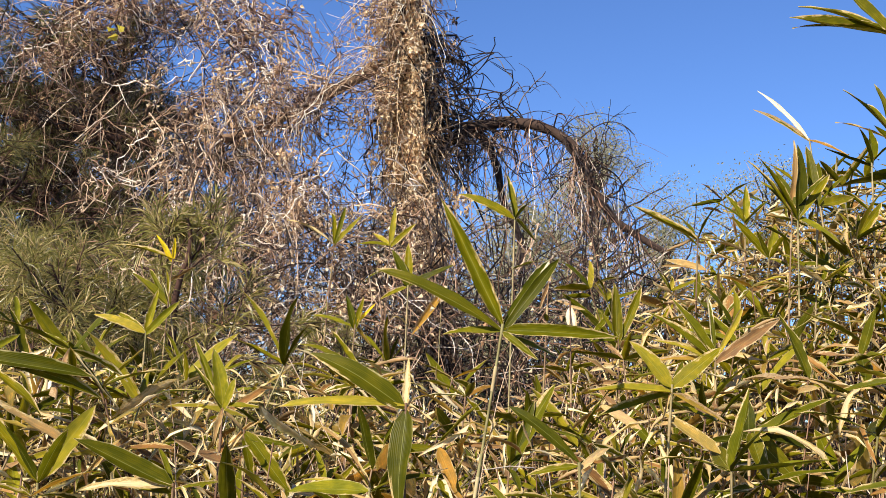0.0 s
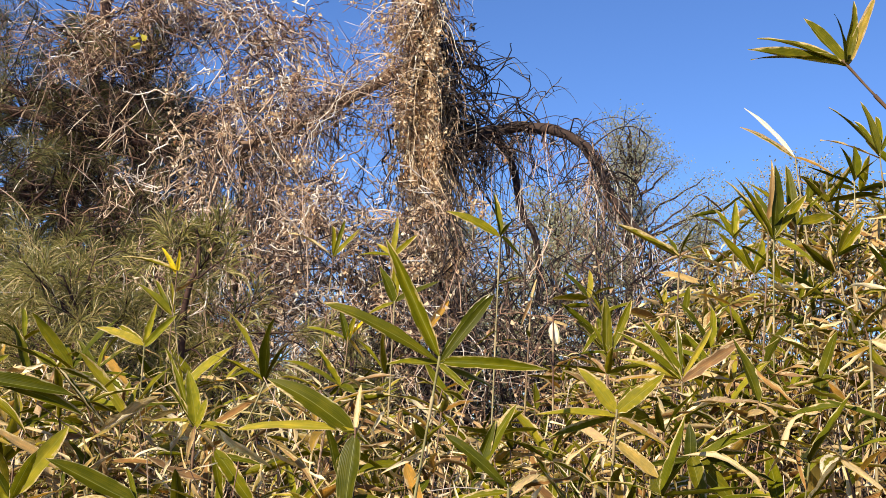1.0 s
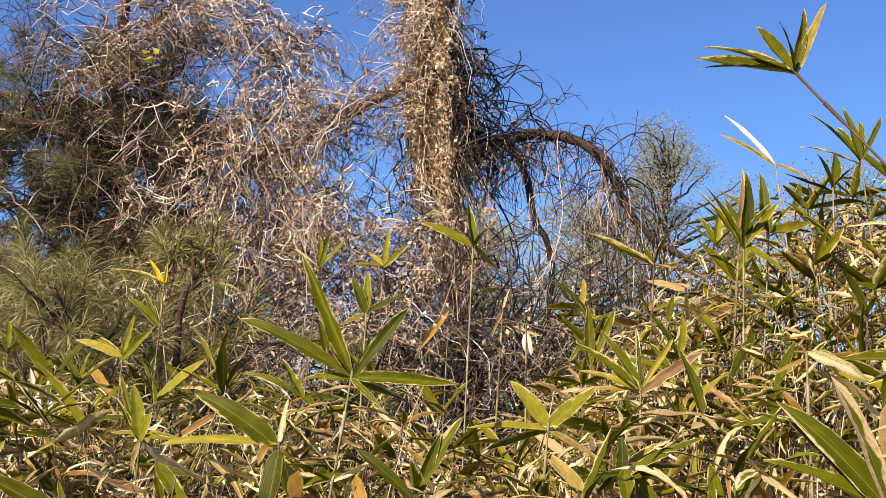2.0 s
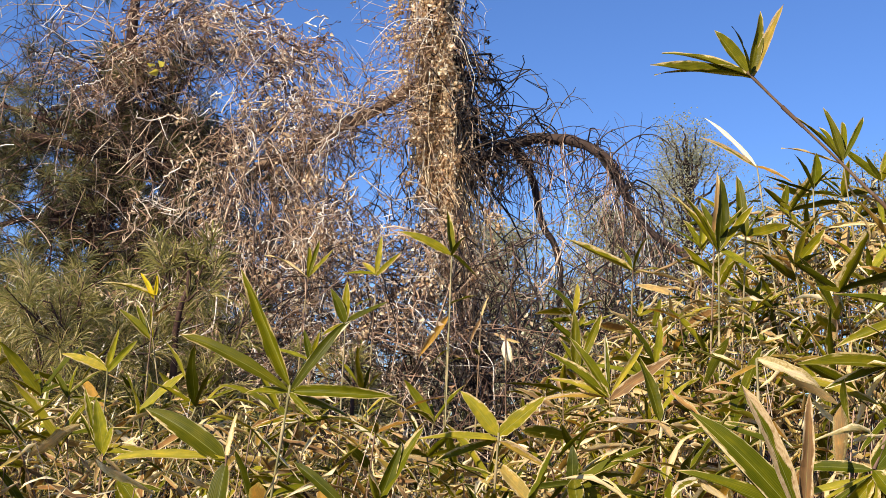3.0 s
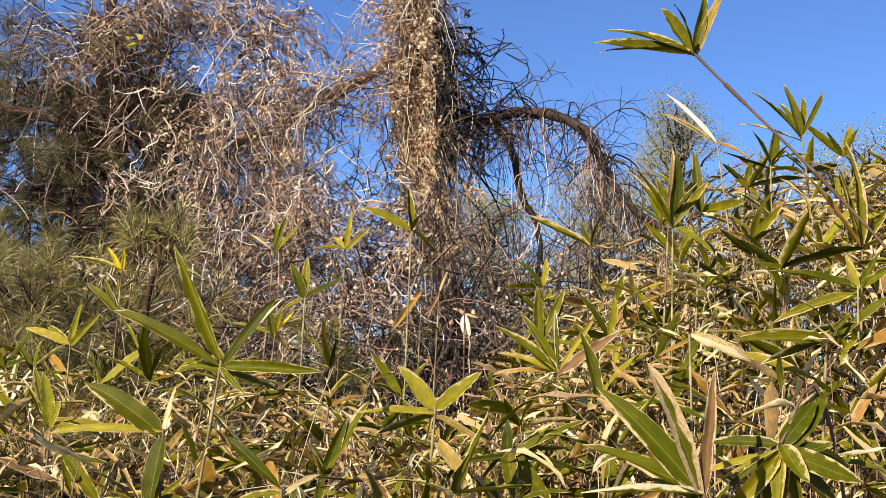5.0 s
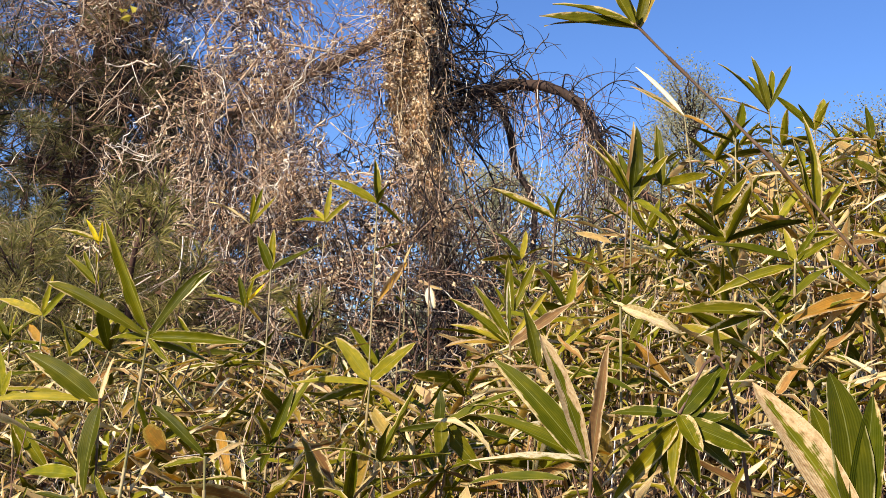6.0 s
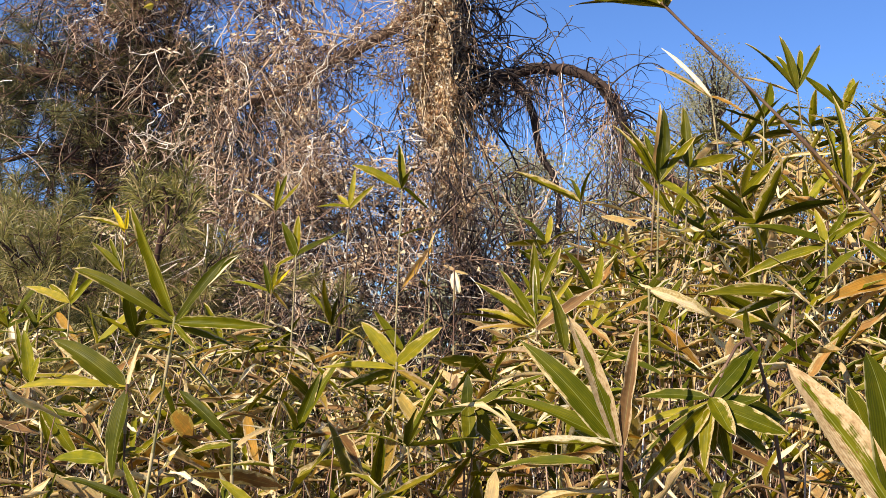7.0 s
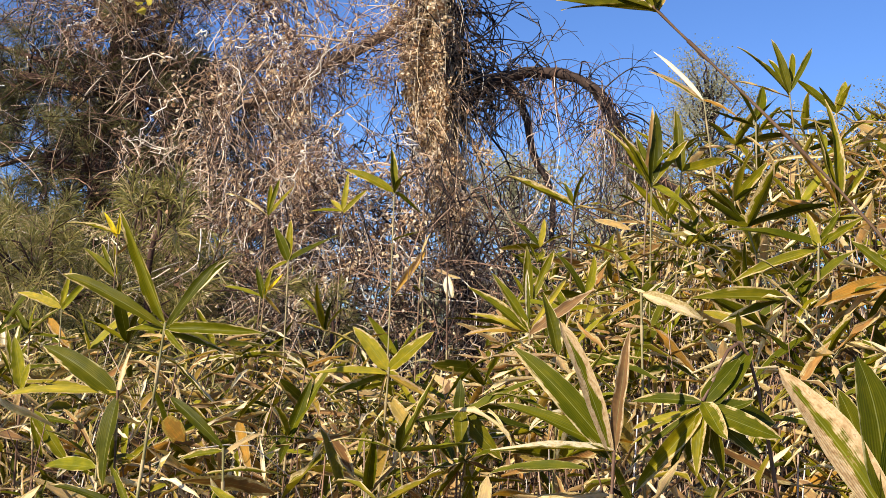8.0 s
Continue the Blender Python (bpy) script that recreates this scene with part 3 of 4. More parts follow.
shoot(1.24, 3.56, 2.49, [(180, 48, 0.25, 'w', 0.32), (180, 33, 0.22, 'e', 0.42), (-55, -25, 0.17, 'o')], lean=(0.1, 0.0), look_of="dry", mat=CULM, wide=0.55, curl=0.0, face=(-0.3, -0.9, 0.2))
shoot(0.80, 3.37, 2.07, [(180, 21, 0.24, 'v'), (110, 52, 0.20, 'g'), (-77, 45, 0.16, 'g'), (41, 24, 0.17, 'v'), (0, -7, 0.18, 's')])
shoot(0.20, 3.36, 2.10, [(180, 28, 0.20, 'g'), (113, 65, 0.18, 'g'), (-63, 28, 0.13, 'g'), (45, -28, 0.13, 'g')])
shoot(-0.24, 4.60, 2.21, [(-154, -1, 0.15, 'y'), (0, 85, 0.18, 'y'), (0, 48, 0.16, 'v'), (130, 26, 0.15, 'y')], look_of="yellow")
shoot(-0.44, 4.08, 2.11, [(180, 35, 0.21, 's'), (104, 70, 0.19, 'g'), (0, 79, 0.18, 'g'), (4, 49, 0.16, 'g')])
shoot(-1.04, 4.00, 2.00, [(180, 58, 0.13, 'l'), (122, 84, 0.09, 'l'), (180, 17, 0.22, 'v')], look_of="yellow")
shoot(1.53, 2.90, 2.02, [(180, 86, 0.30, 'v'), (180, 71, 0.26, 'g'), (180, 56, 0.27, 'o'), (35, 48, 0.21, 'v'), (-63, 8, 0.15, 'v')], wide=0.72)
shoot(1.02, 3.12, 2.12, [(0, 87, 0.23, 's'), (180, 57, 0.21, 'v'), (-34, 43, 0.14, 'g'), (129, 48, 0.16, 'g'), (-34, -28, 0.17, 'y')])
shoot(-1.03, 2.30, 1.51, [(0, -7, 0.28, 'g'), (0, -5, 0.25, 'd'), (-15, -19, 0.20, 'g'), (64, 28, 0.13, 'y')])
shoot(0.568, 2.10, 1.433, [(180, 86, 0.078, 'd', 1.70), (-8, 33, 0.183, 'v', 0.75), (-66, -59, 0.105, 'd', 1.70), (-18, -43, 0.133, 'd', 1.50), (180, -13, 0.098, 'd', 0.80), (6, -7, 0.185, 'd', 0.70), (151, -45, 0.117, 'v', 0.80), (23, 3, 0.129, 'v', 0.70)], curl=0.0, face=(-0.1, -0.8, 0.5))
shoot(-1.40, 3.50, 1.66, [(-113, 34, 0.12, 'g'), (127, 64, 0.16, 'y'), (-40, 20, 0.16, 'g'), (41, -11, 0.13, 'v')])
shoot(-1.17, 3.60, 1.58, [(180, 56, 0.15, 'g'), (8, 45, 0.14, 'g'), (-58, 56, 0.13, 'y'), (0, 0, 0.17, 'v')])
shoot(-0.505, 1.95, 1.278, [(180, 20, 0.190, 'd', 1.00), (161, 5, 0.125, 'v', 0.80), (-169, 1, 0.158, 's', 0.80), (0, 17, 0.084, 'v', 0.80), (138, 48, 0.091, 'g', 0.90)], curl=0.0, face=(-0.1, -0.8, 0.5))
shoot(1.09, 3.80, 2.23, [(180, 38, 0.16, 'g'), (77, 67, 0.18, 'y'), (-62, 31, 0.14, 'g'), (129, 60, 0.16, 'v')])
shoot(1.13, 3.20, 2.16, [(180, 47, 0.21, 'g'), (105, 72, 0.21, 'd'), (-66, 43, 0.14, 'g'), (34, 19, 0.21, 'g')])
shoot(0.39, 3.37, 1.84, [(0, -80, 0.075, 'w', 3.6), (150, 20, 0.05, 'b'), (-20, -10, 0.05, 's')], look_of="dry", wide=2.2, curl=0.0, face=(-0.2, -0.9, 0.2))
shoot(0.31, 3.30, 1.89, [(-117, -49, 0.11, 'b'), (74, 53, 0.10, 's')], look_of="dry")
shoot(1.03, 3.10, 2.10, [(180, 62, 0.22, 'g'), (0, 86, 0.23, 'd'), (0, 58, 0.19, 'g'), (122, 66, 0.19, 'v')])
shoot(-0.16, 2.00, 1.29, [(-125, 41, 0.13, 'g'), (155, -1, 0.18, 'y'), (-43, 22, 0.15, 'd'), (163, 54, 0.15, 's')])
shoot(0.13, 2.40, 1.34, [(-89, 38, 0.13, 'y'), (74, 44, 0.13, 'y'), (0, 71, 0.16, 'v'), (0, 65, 0.21, 'v'), (-81, -15, 0.12, 'g')])
shoot(-0.10, 2.60, 1.28, [(180, 42, 0.19, 'g'), (180, 59, 0.16, 'v'), (-52, 19, 0.14, 's'), (149, 32, 0.16, 's')])
shoot(0.08, 2.00, 1.25, [(-95, 3, 0.10, 's'), (90, 13, 0.09, 'g'), (-43, -3, 0.13, 'g')])
shoot(0.40, 2.00, 1.27, [(-80, 52, 0.15, 'g'), (73, 54, 0.15, 'o'), (-18, 47, 0.16, 's'), (55, 27, 0.14, 'y')])


# ---- the rest of the thicket ----
def random_plant(rnd, height, dry, name="dwarf_bamboo"):
    thing = tagged(new(name), LABELS["dry" if dry > 0.5 else "fresh"], "bamboo", "dwarf bamboo thicket")
    lean = Vector((rnd.uniform(-0.22, 0.22), rnd.uniform(-0.22, 0.22), 0))
    top = Vector((0, 0, height)) + lean
    mid = Vector((0, 0, height * 0.55)) + lean * 0.3
    part("culm", culm_mesh([(0, 0, 0), tuple(mid), tuple(top)], 0.0030, 0.0018, CULM if rnd.random() < 0.35 else PURPLE_CULM, 12), thing)
    spots = [(top, 5)] + [(mid.lerp(top, f), rnd.choice((2, 3, 4))) for f in (rnd.uniform(0.3, 0.5), rnd.uniform(0.55, 0.72), rnd.uniform(0.75, 0.95))]
    for at, many in spots:
        turn0 = rnd.uniform(0, 360)
        for k in range(many):
            az = radians(turn0 + k * 360 / many + rnd.uniform(-35, 35))
            withered = rnd.random() < dry * (1.15 if at is not top else 0.7)
            el = radians(rnd.uniform(-50, 35) if withered else rnd.uniform(-5, 60))
            kind = rnd.choice("sssvobc") if withered else rnd.choice("ggvvvyyd")
            way = Vector((math.cos(az) * math.cos(el), math.sin(az) * math.cos(el), math.sin(el)))
            start = at + way * (0.0 if at is top else rnd.uniform(0.0, 0.04))
            part("blade", rnd.choice(BLADES[kind]), thing, matrix=blade_pose(start, way, rnd.uniform(0.12, 0.21), rnd.uniform(0.9, 1.4) if withered else rnd.uniform(0.8, 1.15), rnd.uniform(-50, 50), (-0.1, -0.25, 0.9)))
    return thing


def scatter_plants():
    rnd = random.Random(5)
    protos = [(random_plant(rnd, 1.1, d), 1.1) for d in (0.15, 0.3, 0.45, 0.55, 0.65, 0.8, 0.35, 0.5, 0.6, 0.25)]
    placed, used = [], set()
    tries = 0
    while len(placed) < 300 and tries < 20000:
        tries += 1
        y = 1.62 + 3.23 * rnd.random() ** 0.8
        x = 0.4 + (rnd.random() * 2 - 1) * (0.56 * y + 0.45)
        thin = 1.0
        if x < 0.35 and y > 1.9:
            thin = 0.5
        if x < 0.15 and y > 2.2:
            thin = 0.35
        if x < 0.55 and y > 3.9:
            thin = 0.2
        if rnd.random() > thin or any((x - a) ** 2 + (y - b) ** 2 < 0.012 for a, b in placed):
            continue
        placed.append((x, y))
        g = float(ground_at(x, y))
        high = float(canopy(x, y)) - g - rnd.uniform(0.02, 0.32) - (0.2 if y < 1.75 else 0.08 if y < 2 else 0) + (0.14 if x < 0.05 and y > 2.5 else 0)
        k = rnd.choice((3, 4, 5, 7, 8, 2)) if x < 0.3 else rnd.randrange(len(protos))
        thing, h = protos[k]
        m = pose(x, y, g - 0.01, rnd.uniform(-8, 8), rnd.uniform(-8, 8), rnd.uniform(0, 360))
        if k not in used:
            used.add(k)
            thing.matrix_basis = m @ Matrix.Scale(high / h, 4)
        else:
            c = copy_thing(thing, m)
            c.scale = (high / h,) * 3
    for k, (thing, h) in enumerate(protos):
        if k not in used:
            thing.location = (2.6 + 0.15 * k, 4.5, float(ground_at(2.6 + 0.15 * k, 4.5)))


scatter_plants()


def undergrowth(name, label, count, place, lengths, rise, mat, culms=0, wilt=0.7):
    """Loose blades beyond counting, with the thin culms that hold them, in one mesh."""
    shapes = [blade_arrays(*s, stations=7, across=3, ragged=0.15 if k < 6 else 0.6, seed=k + 3) for k, s in enumerate(FRESH + WILTED)]
    pts = place(count)
    pick = np.where(rng.random(count) < wilt, rng.integers(6, 12, count), rng.integers(0, 6, count))
    az, el = rng.uniform(0, 2 * np.pi, count), np.radians(rng.uniform(*rise, count))
    x = np.stack([np.cos(az) * np.cos(el), np.sin(az) * np.cos(el), np.sin(el)], -1)
    side = unit(np.cross(np.array([0.0, 0.02, 1.0]), x))
    up = np.cross(x, side)
    r = np.radians(rng.uniform(-70, 70, count))[:, None]
    side, up = side * np.cos(r) + up * np.sin(r), up * np.cos(r) - side * np.sin(r)
    size = rng.uniform(*lengths, count)[:, None, None]
    fat = rng.uniform(0.7, 1.35, count)[:, None, None]
    verts, faces, uvs, off = [], [], [], 0
    for k in range(12):
        mine = np.flatnonzero(pick == k)
        if not len(mine):
            continue
        v, f, uv = shapes[k]
        local = v[None] * size[mine]
        w = pts[mine][:, None] + local[..., :1] * x[mine][:, None] + local[..., 1:2] * fat[mine] * side[mine][:, None] + local[..., 2:] * up[mine][:, None]
        verts.append(w.reshape(-1, 3))
        faces.append((f[None] + (np.arange(len(mine)) * len(v))[:, None, None]).reshape(-1, 4) + off)
        uvs.append(np.tile(uv, (len(mine), 1)))
        off += len(mine) * len(v)
    ob = new(name, mesh_of(name, np.concatenate(verts), np.concatenate(faces), mat, np.concatenate(uvs)))
    tagged(ob, label, "bamboo", kind="stuff")
    if culms:
        q = place(culms)
        foot = np.stack([q[:, 0] + rng.normal(0, 0.12, culms), q[:, 1] + rng.normal(0, 0.12, culms), 0 * q[:, 0]], -1)
        foot[:, 2] = ground_at(foot[:, 0], foot[:, 1]) - 0.02
        s = np.linspace(0, 1, 7)[None, :, None]
        bow = rng.normal(0, 0.06, (culms, 1, 3)) * np.sin(np.pi * s)
        path = foot[:, None] * (1 - s) + q[:, None] * s + bow
        v, f = tubes(path, np.broadcast_to(np.linspace(0.003, 0.0015, 7), (culms, 7)) * rng.uniform(0.7, 1.3, (culms, 1)), 3)
        part("culms", mesh_of("culms", v, f, BROWNVINE), ob)
    return ob


def thicket_place(top, deep, scant=0.0):
    def place(count):
        y = 1.45 + 3.6 * rng.random(count) ** 0.8
        x = 0.4 + (rng.random(count) * 2 - 1) * (0.56 * y + 0.9)
        left = (x < 0.3) & (y > 2.8)
        z = canopy(x, y) - top - deep * rng.random(count) ** 1.2 + np.where(left & (x < 0.05), 0.10, 0) - np.where(y < 2.0, 0.08, 0) - np.where(y < 1.75, 0.12, 0)
        z = np.where((x < 0.5) & (y > 3.9), z - 0.2, z)
        bare = (x < 0.15) & (y > 2.0) & (rng.random(count) < scant)
        z = np.where(bare, ground_at(x, y) + 0.1 * rng.random(count), z)
        return np.stack([x, y, np.maximum(z, ground_at(x, y) + 0.02)], -1)

    return place


# rotted brown, darkened further so the thicket's deep gaps look shaded
LEAF_ROT_SHADED = leaf_material("decayed_shaded_blade", DECAYED_SHADED, 0.1, TAN, through=0.1, joined=True, gloss=0.75, rim=0.15)
undergrowth("fallen_bamboo_leaves", "old brown bamboo blades, shade-darkened, lying deep in the thicket", 3900, thicket_place(0.26, 0.75), (0.10, 0.19), (-60, 30), LEAF_ROT_SHADED, culms=900, wilt=0.85)
LEAF_DRY = leaf_material("bleached_blade", [(0.0, (0.30, 0.19, 0.09)), (0.3, (0.60, 0.48, 0.28)), (0.65, (0.88, 0.80, 0.60)), (1.0, (0.30, 0.24, 0.05))], 0.35, CREAM, through=0.25, joined=True, gloss=0.6)
undergrowth("withered_blades", "bleached crumpled bamboo blades hanging through the thicket", 3000, thicket_place(0.03, 0.40), (0.07, 0.17), (-75, 50), LEAF_DRY, wilt=1.0)
undergrowth("bamboo_undergrowth", "dense undergrowth of withered and green bamboo blades", 4100, thicket_place(0.05, 0.42, 0.6), (0.11, 0.21), (-60, 45), LEAF_MIX, culms=1500)


def dry_stalks():
    """Brown stalks and fallen twigs standing thick where the bamboo thins out."""
    n1 = 1600
    at = np.stack([rng.uniform(-2.9, 0.45, n1), 2.0 + 3.2 * rng.random(n1) ** 1.1, np.zeros(n1)], -1)
    at[:, 0] = np.maximum(at[:, 0], 0.25 - 0.62 * at[:, 1] + 0.3 * rng.random(n1))
    at[:, 2] = ground_at(at[:, 0], at[:, 1]) + rng.random(n1) * 0.75
    at[::3, 2] = ground_at(at[::3, 0], at[::3, 1]) - 0.02
    p = strands(at, rng.normal(0, 0.8, (n1, 3)) + [0, 0, 0.7], 11, rng.uniform(0.025, 0.075, n1), 0.07, 0.03)
    v, f = tubes(p, rng.uniform(0.0008, 0.0026, (n1, 1)) * np.linspace(1, 0.6, 11), 3)
    tagged(new("dry_stalks", mesh_of("dry_stalks", v, f, VINE)), "brown dead stalks and fallen twigs among bamboo", "dead stalks", kind="stuff")


dry_stalks()


# ---- vine-covered tree ----
def tube_part(name, points, r0, r1, mat, parent, steps=24, sides=10, rough=0.06, label=""):
    path = spline(points, steps)
    rad = np.linspace(r0, r1, steps) * (1 + rough * rng.normal(size=steps))
    path = path + rng.normal(0, r0 * 0.12, path.shape)
    v, f = tubes(path[None], rad[None], sides)
    return part(name, mesh_of(name, v, f, mat), parent, label)


def small_leaves(points, size, mat, name, parent, label=""):
    """Small curled leaves, one folded pair of faces each."""
    c = len(points)
    x = unit(rng.normal(size=(c, 3)) + [0, 0, -0.6])
    side = unit(np.cross(x, rng.normal(size=(c, 3))))
    up = np.cross(x, side)
    s = rng.uniform(*size, c)[:, None]
    fold = rng.uniform(0.1, 0.5, c)[:, None]
    tip, mid = points + x * s, points + x * s * 0.45
    l1, r1 = mid + side * s * 0.32 + up * s * fold, mid - side * s * 0.32 + up * s * fold
    verts = np.stack([points, l1, tip, r1], 1).reshape(-1, 3)
    i = np.arange(c)[:, None] * 4
    faces = np.concatenate([i + [0, 1, 2], i + [0, 2, 3]])
    return part(name, mesh_of(name, verts, faces, mat, smooth=False), parent, label)


def bare_twigs(name, starts, ways, mat, parent, steps=14, step=0.05, r=0.006, gravity=0.1, wiggle=0.12, pods=0):
    """Wandering twigs, with a few side twigs on each."""
    main = strands(starts, ways, steps, step, wiggle, gravity, kink=0.62)
    k = rng.integers(3, steps - 3, (len(main), 3))
    sub_at = main[np.arange(len(main))[:, None], k].reshape(-1, 3)
    sub_way = (main[np.arange(len(main))[:, None], k + 1].reshape(-1, 3) - sub_at) / np.mean(step) + rng.normal(0, 0.6, sub_at.shape)
    sub = strands(sub_at, sub_way, 10, np.mean(step) * 0.8, wiggle * 1.3, gravity * 1.1)
    a = tubes(main, r * rng.uniform(0.5, 1.2, (len(main), 1)) * np.linspace(1, 0.3, steps), 4)
    b = tubes(sub, r * 0.5 * np.linspace(1, 0.4, 10) * np.ones((len(sub), 1)), 3)
    spray = tagged(part(name, mesh_of(name, *joined([a, b]), mat), parent), kind="stuff")
    if pods:
        ends = np.repeat(sub[rng.integers(0, len(sub), pods), -1], 4, 0)
        tagged(small_leaves(ends + rng.normal(0, 0.006, ends.shape), (0.025, 0.05), mat, "seed_pod_cluster", spray, "dark dry seed pods"), kind="stuff")
    return spray


rng = np.random.default_rng(21)
tree = tagged(new("vine_covered_tree"), "old leafless tree wrapped in dry climbing vines", "tree")
tree.location = (0.30, 7.8, float(ground_at(0.30, 7.8)))
tree_off = np.array(tree.location)
TRUNK = [(0.26, 7.8, 0.3), (0.13, 7.8, 1.6), (0.03, 7.8, 2.3), (-0.11, 7.8, 3.0), (-0.24, 7.8, 3.6), (-0.33, 7.8, 4.3), (-0.43, 7.8, 5.0), (-0.56, 7.85, 6.4)]
ARCH = [(-0.20, 7.85, 3.50), (0.14, 7.95, 3.74), (0.42, 7.95, 3.84), (0.72, 7.9, 3.83), (0.96, 7.85, 3.71), (1.10, 7.85, 3.52), (1.20, 7.85, 3.30), (1.40, 7.8, 3.05), (1.75, 7.75, 2.85)]
LIMB = [(-0.20, 7.82, 4.30), (-0.46, 7.75, 4.2), (-0.58, 7.65, 4.1), (-0.79, 7.5, 3.9), (-0.95, 7.35, 3.75), (-1.05, 7.2, 3.62), (-1.22, 7.1, 3.46), (-1.5, 6.95, 3.3)]
HANGING = [(0.26, 7.95, 3.80), (0.42, 8.1, 3.60), (0.52, 8.1, 3.22), (0.67, 8.1, 2.92), (0.68, 8.1, 2.5)]


def rel(points):
    return [tuple(np.array(p) - tree_off) for p in points]


tube_part("trunk", rel(TRUNK), 0.10, 0.075, BARK, tree, 40, 14)
tube_part("limb", rel(ARCH), 0.052, 0.024, BARK, tree, 40, 10, label="long arching bare limb")
tube_part("limb", rel(LIMB), 0.052, 0.030, SUNLIT_BARK, tree, 30, 10, label="grey-brown limb hung with vines, its bark lightened for sunlight")
tube_part("limb", rel(HANGING), 0.035, 0.022, DARKVINE, tree, 26, 8, label="dark limb hanging down")
arch, limb, trunk = spline(rel(ARCH), 60), spline(rel(LIMB), 40), spline(rel(TRUNK), 80)
pick = arch[rng.integers(6, 54, 70)]
bare_twigs("twig_spray", pick, rng.normal(0, 0.5, (70, 3)) + [0.25, 0, -0.1], DARKVINE, tree, 20, rng.uniform(0.018, 0.045, 70), 0.008, 0.11, 0.11)
pick = trunk[rng.integers(43, 60, 80)] + [0.08, 0.06, 0]
bare_twigs("twig_spray", pick, rng.normal(0, 0.28, (80, 3)) + [0.9, -0.05, -0.05], DARKVINE, tree, 30, rng.uniform(0.02, 0.050, 80), 0.011, 0.055, 0.09)
pick = trunk[rng.integers(52, 72, 60)] + [0.08, 0.02, 0]
bare_twigs("twig_spray", pick, rng.normal(0, 0.4, (60, 3)) + [0.75, -0.05, 0.1], DARKVINE, tree, 28, rng.uniform(0.015, 0.036, 60), 0.008, 0.15, 0.09, pods=60)
pick = trunk[rng.integers(50, 72, 60)] + [0.06, -0.04, 0]
bare_twigs("twig_spray", pick, rng.normal(0, 0.5, (60, 3)) + [0.8, -0.1, 0.2], VINE, tree, 26, rng.uniform(0.015, 0.036, 60), 0.006, 0.17, 0.09)
pick = limb[rng.integers(3, 40, 60)]
bare_twigs("twig_spray", pick, rng.normal(0, 0.7, (60, 3)) + [-0.2, 0, 0.3], VINE, tree, 14, rng.uniform(0.03, 0.06, 60), 0.006, 0.08, 0.14)


def vine_tangle(name, label, groups, leaf_points=None, leaf_size=(0.03, 0.07), mat=VINE):
    """Climbing stems in one mesh; groups of (paths, radii)."""
    chunks = [tubes(p, r, 3) for p, r in groups]
    ob = new(name, mesh_of(name, *joined(chunks), mat))
    tagged(ob, label, "vine", kind="stuff")
    if leaf_points is not None:
        small_leaves(leaf_points, leaf_size, DRYLEAF, "dry_leaves", ob, "small curled tan leaves")
    return ob


def radii(count, steps, lo, hi):
    return rng.uniform(lo, hi, (count, 1)) * np.linspace(1, 0.35, steps)


# stems running down the trunk in a thick sleeve
def trunk_sleeve():
    tr = spline(TRUNK, 240)
    bundles, each, steps = 70, 11, 34
    h0 = np.repeat(1.0 - 0.66 * rng.random(bundles) ** 1.1, each) + rng.normal(0, 0.02, bundles * each)
    span = np.repeat(rng.uniform(0.10, 0.34, bundles), each) * rng.uniform(0.6, 1.25, bundles * each)
    ang = np.repeat(rng.uniform(0, 2 * np.pi, bundles), each) + rng.normal(0, 0.085, bundles * each)
    spin = np.repeat(rng.normal(0, 0.35, bundles), each)
    stand = np.repeat(0.07 + 0.15 * rng.random(bundles) ** 1.4, each)
    count = bundles * each
    s = np.linspace(0, 1, steps)
    h = np.clip(h0[:, None] - span[:, None] * s, 0.02, 1)
    centre = tr[(h * 239).astype(int)]
    a = ang[:, None] + spin[:, None] * s
    belly = 0.8 + 0.55 * np.sin(np.pi * s)[None] * rng.uniform(0, 1, (count, 1))
    rr = stand[:, None] * belly * np.clip(0.45 + (h - 0.3) * 1.5, 0.5, 1.0)
    wander = np.cumsum(np.cumsum(rng.normal(0, 0.0042, (count, steps, 3)), 1) * 0.6 + rng.normal(0, 0.0095, (count, steps, 3)), 1) * 0.5
    path = centre + np.stack([np.cos(a) * rr, np.sin(a) * rr, 0 * a], -1) + wander
    loose_n = 240
    start = path[rng.integers(0, count, loose_n), rng.integers(0, 20, loose_n)]
    loose = strands(start, rng.normal(0, 0.6, (loose_n, 3)) + [0, -0.1, 0.15], 26, rng.uniform(0.010, 0.030, loose_n), 0.08, 0.20)
    # dry leaves hang in knots along the stems, packed sunward to brighten that side
    off = path - centre
    sunny = (off[..., 1] + 0.7 * off[..., 0] < -0.02) & (path[..., 2] > 2.5)
    spots = path[sunny]
    knots = spots[rng.integers(0, len(spots), 330)] + [-0.01, -0.03, 0]
    pts = knots[rng.integers(0, 330, 10500)] + rng.normal(0, 0.021, (10500, 3)) * [1, 1, 2.2]
    shaded = path[~sunny]
    pts = np.concatenate([pts, shaded[rng.integers(0, len(shaded), 1200)]])
    vine_tangle("trunk_vine", "thick sleeve of dry tan vine stems round the trunk", [(path, radii(count, steps, 0.0032, 0.0085)), (loose, radii(loose_n, 26, 0.002, 0.0045))], pts, (0.02, 0.05), TRUNKVINE)


rng = np.random.default_rng(22)
trunk_sleeve()


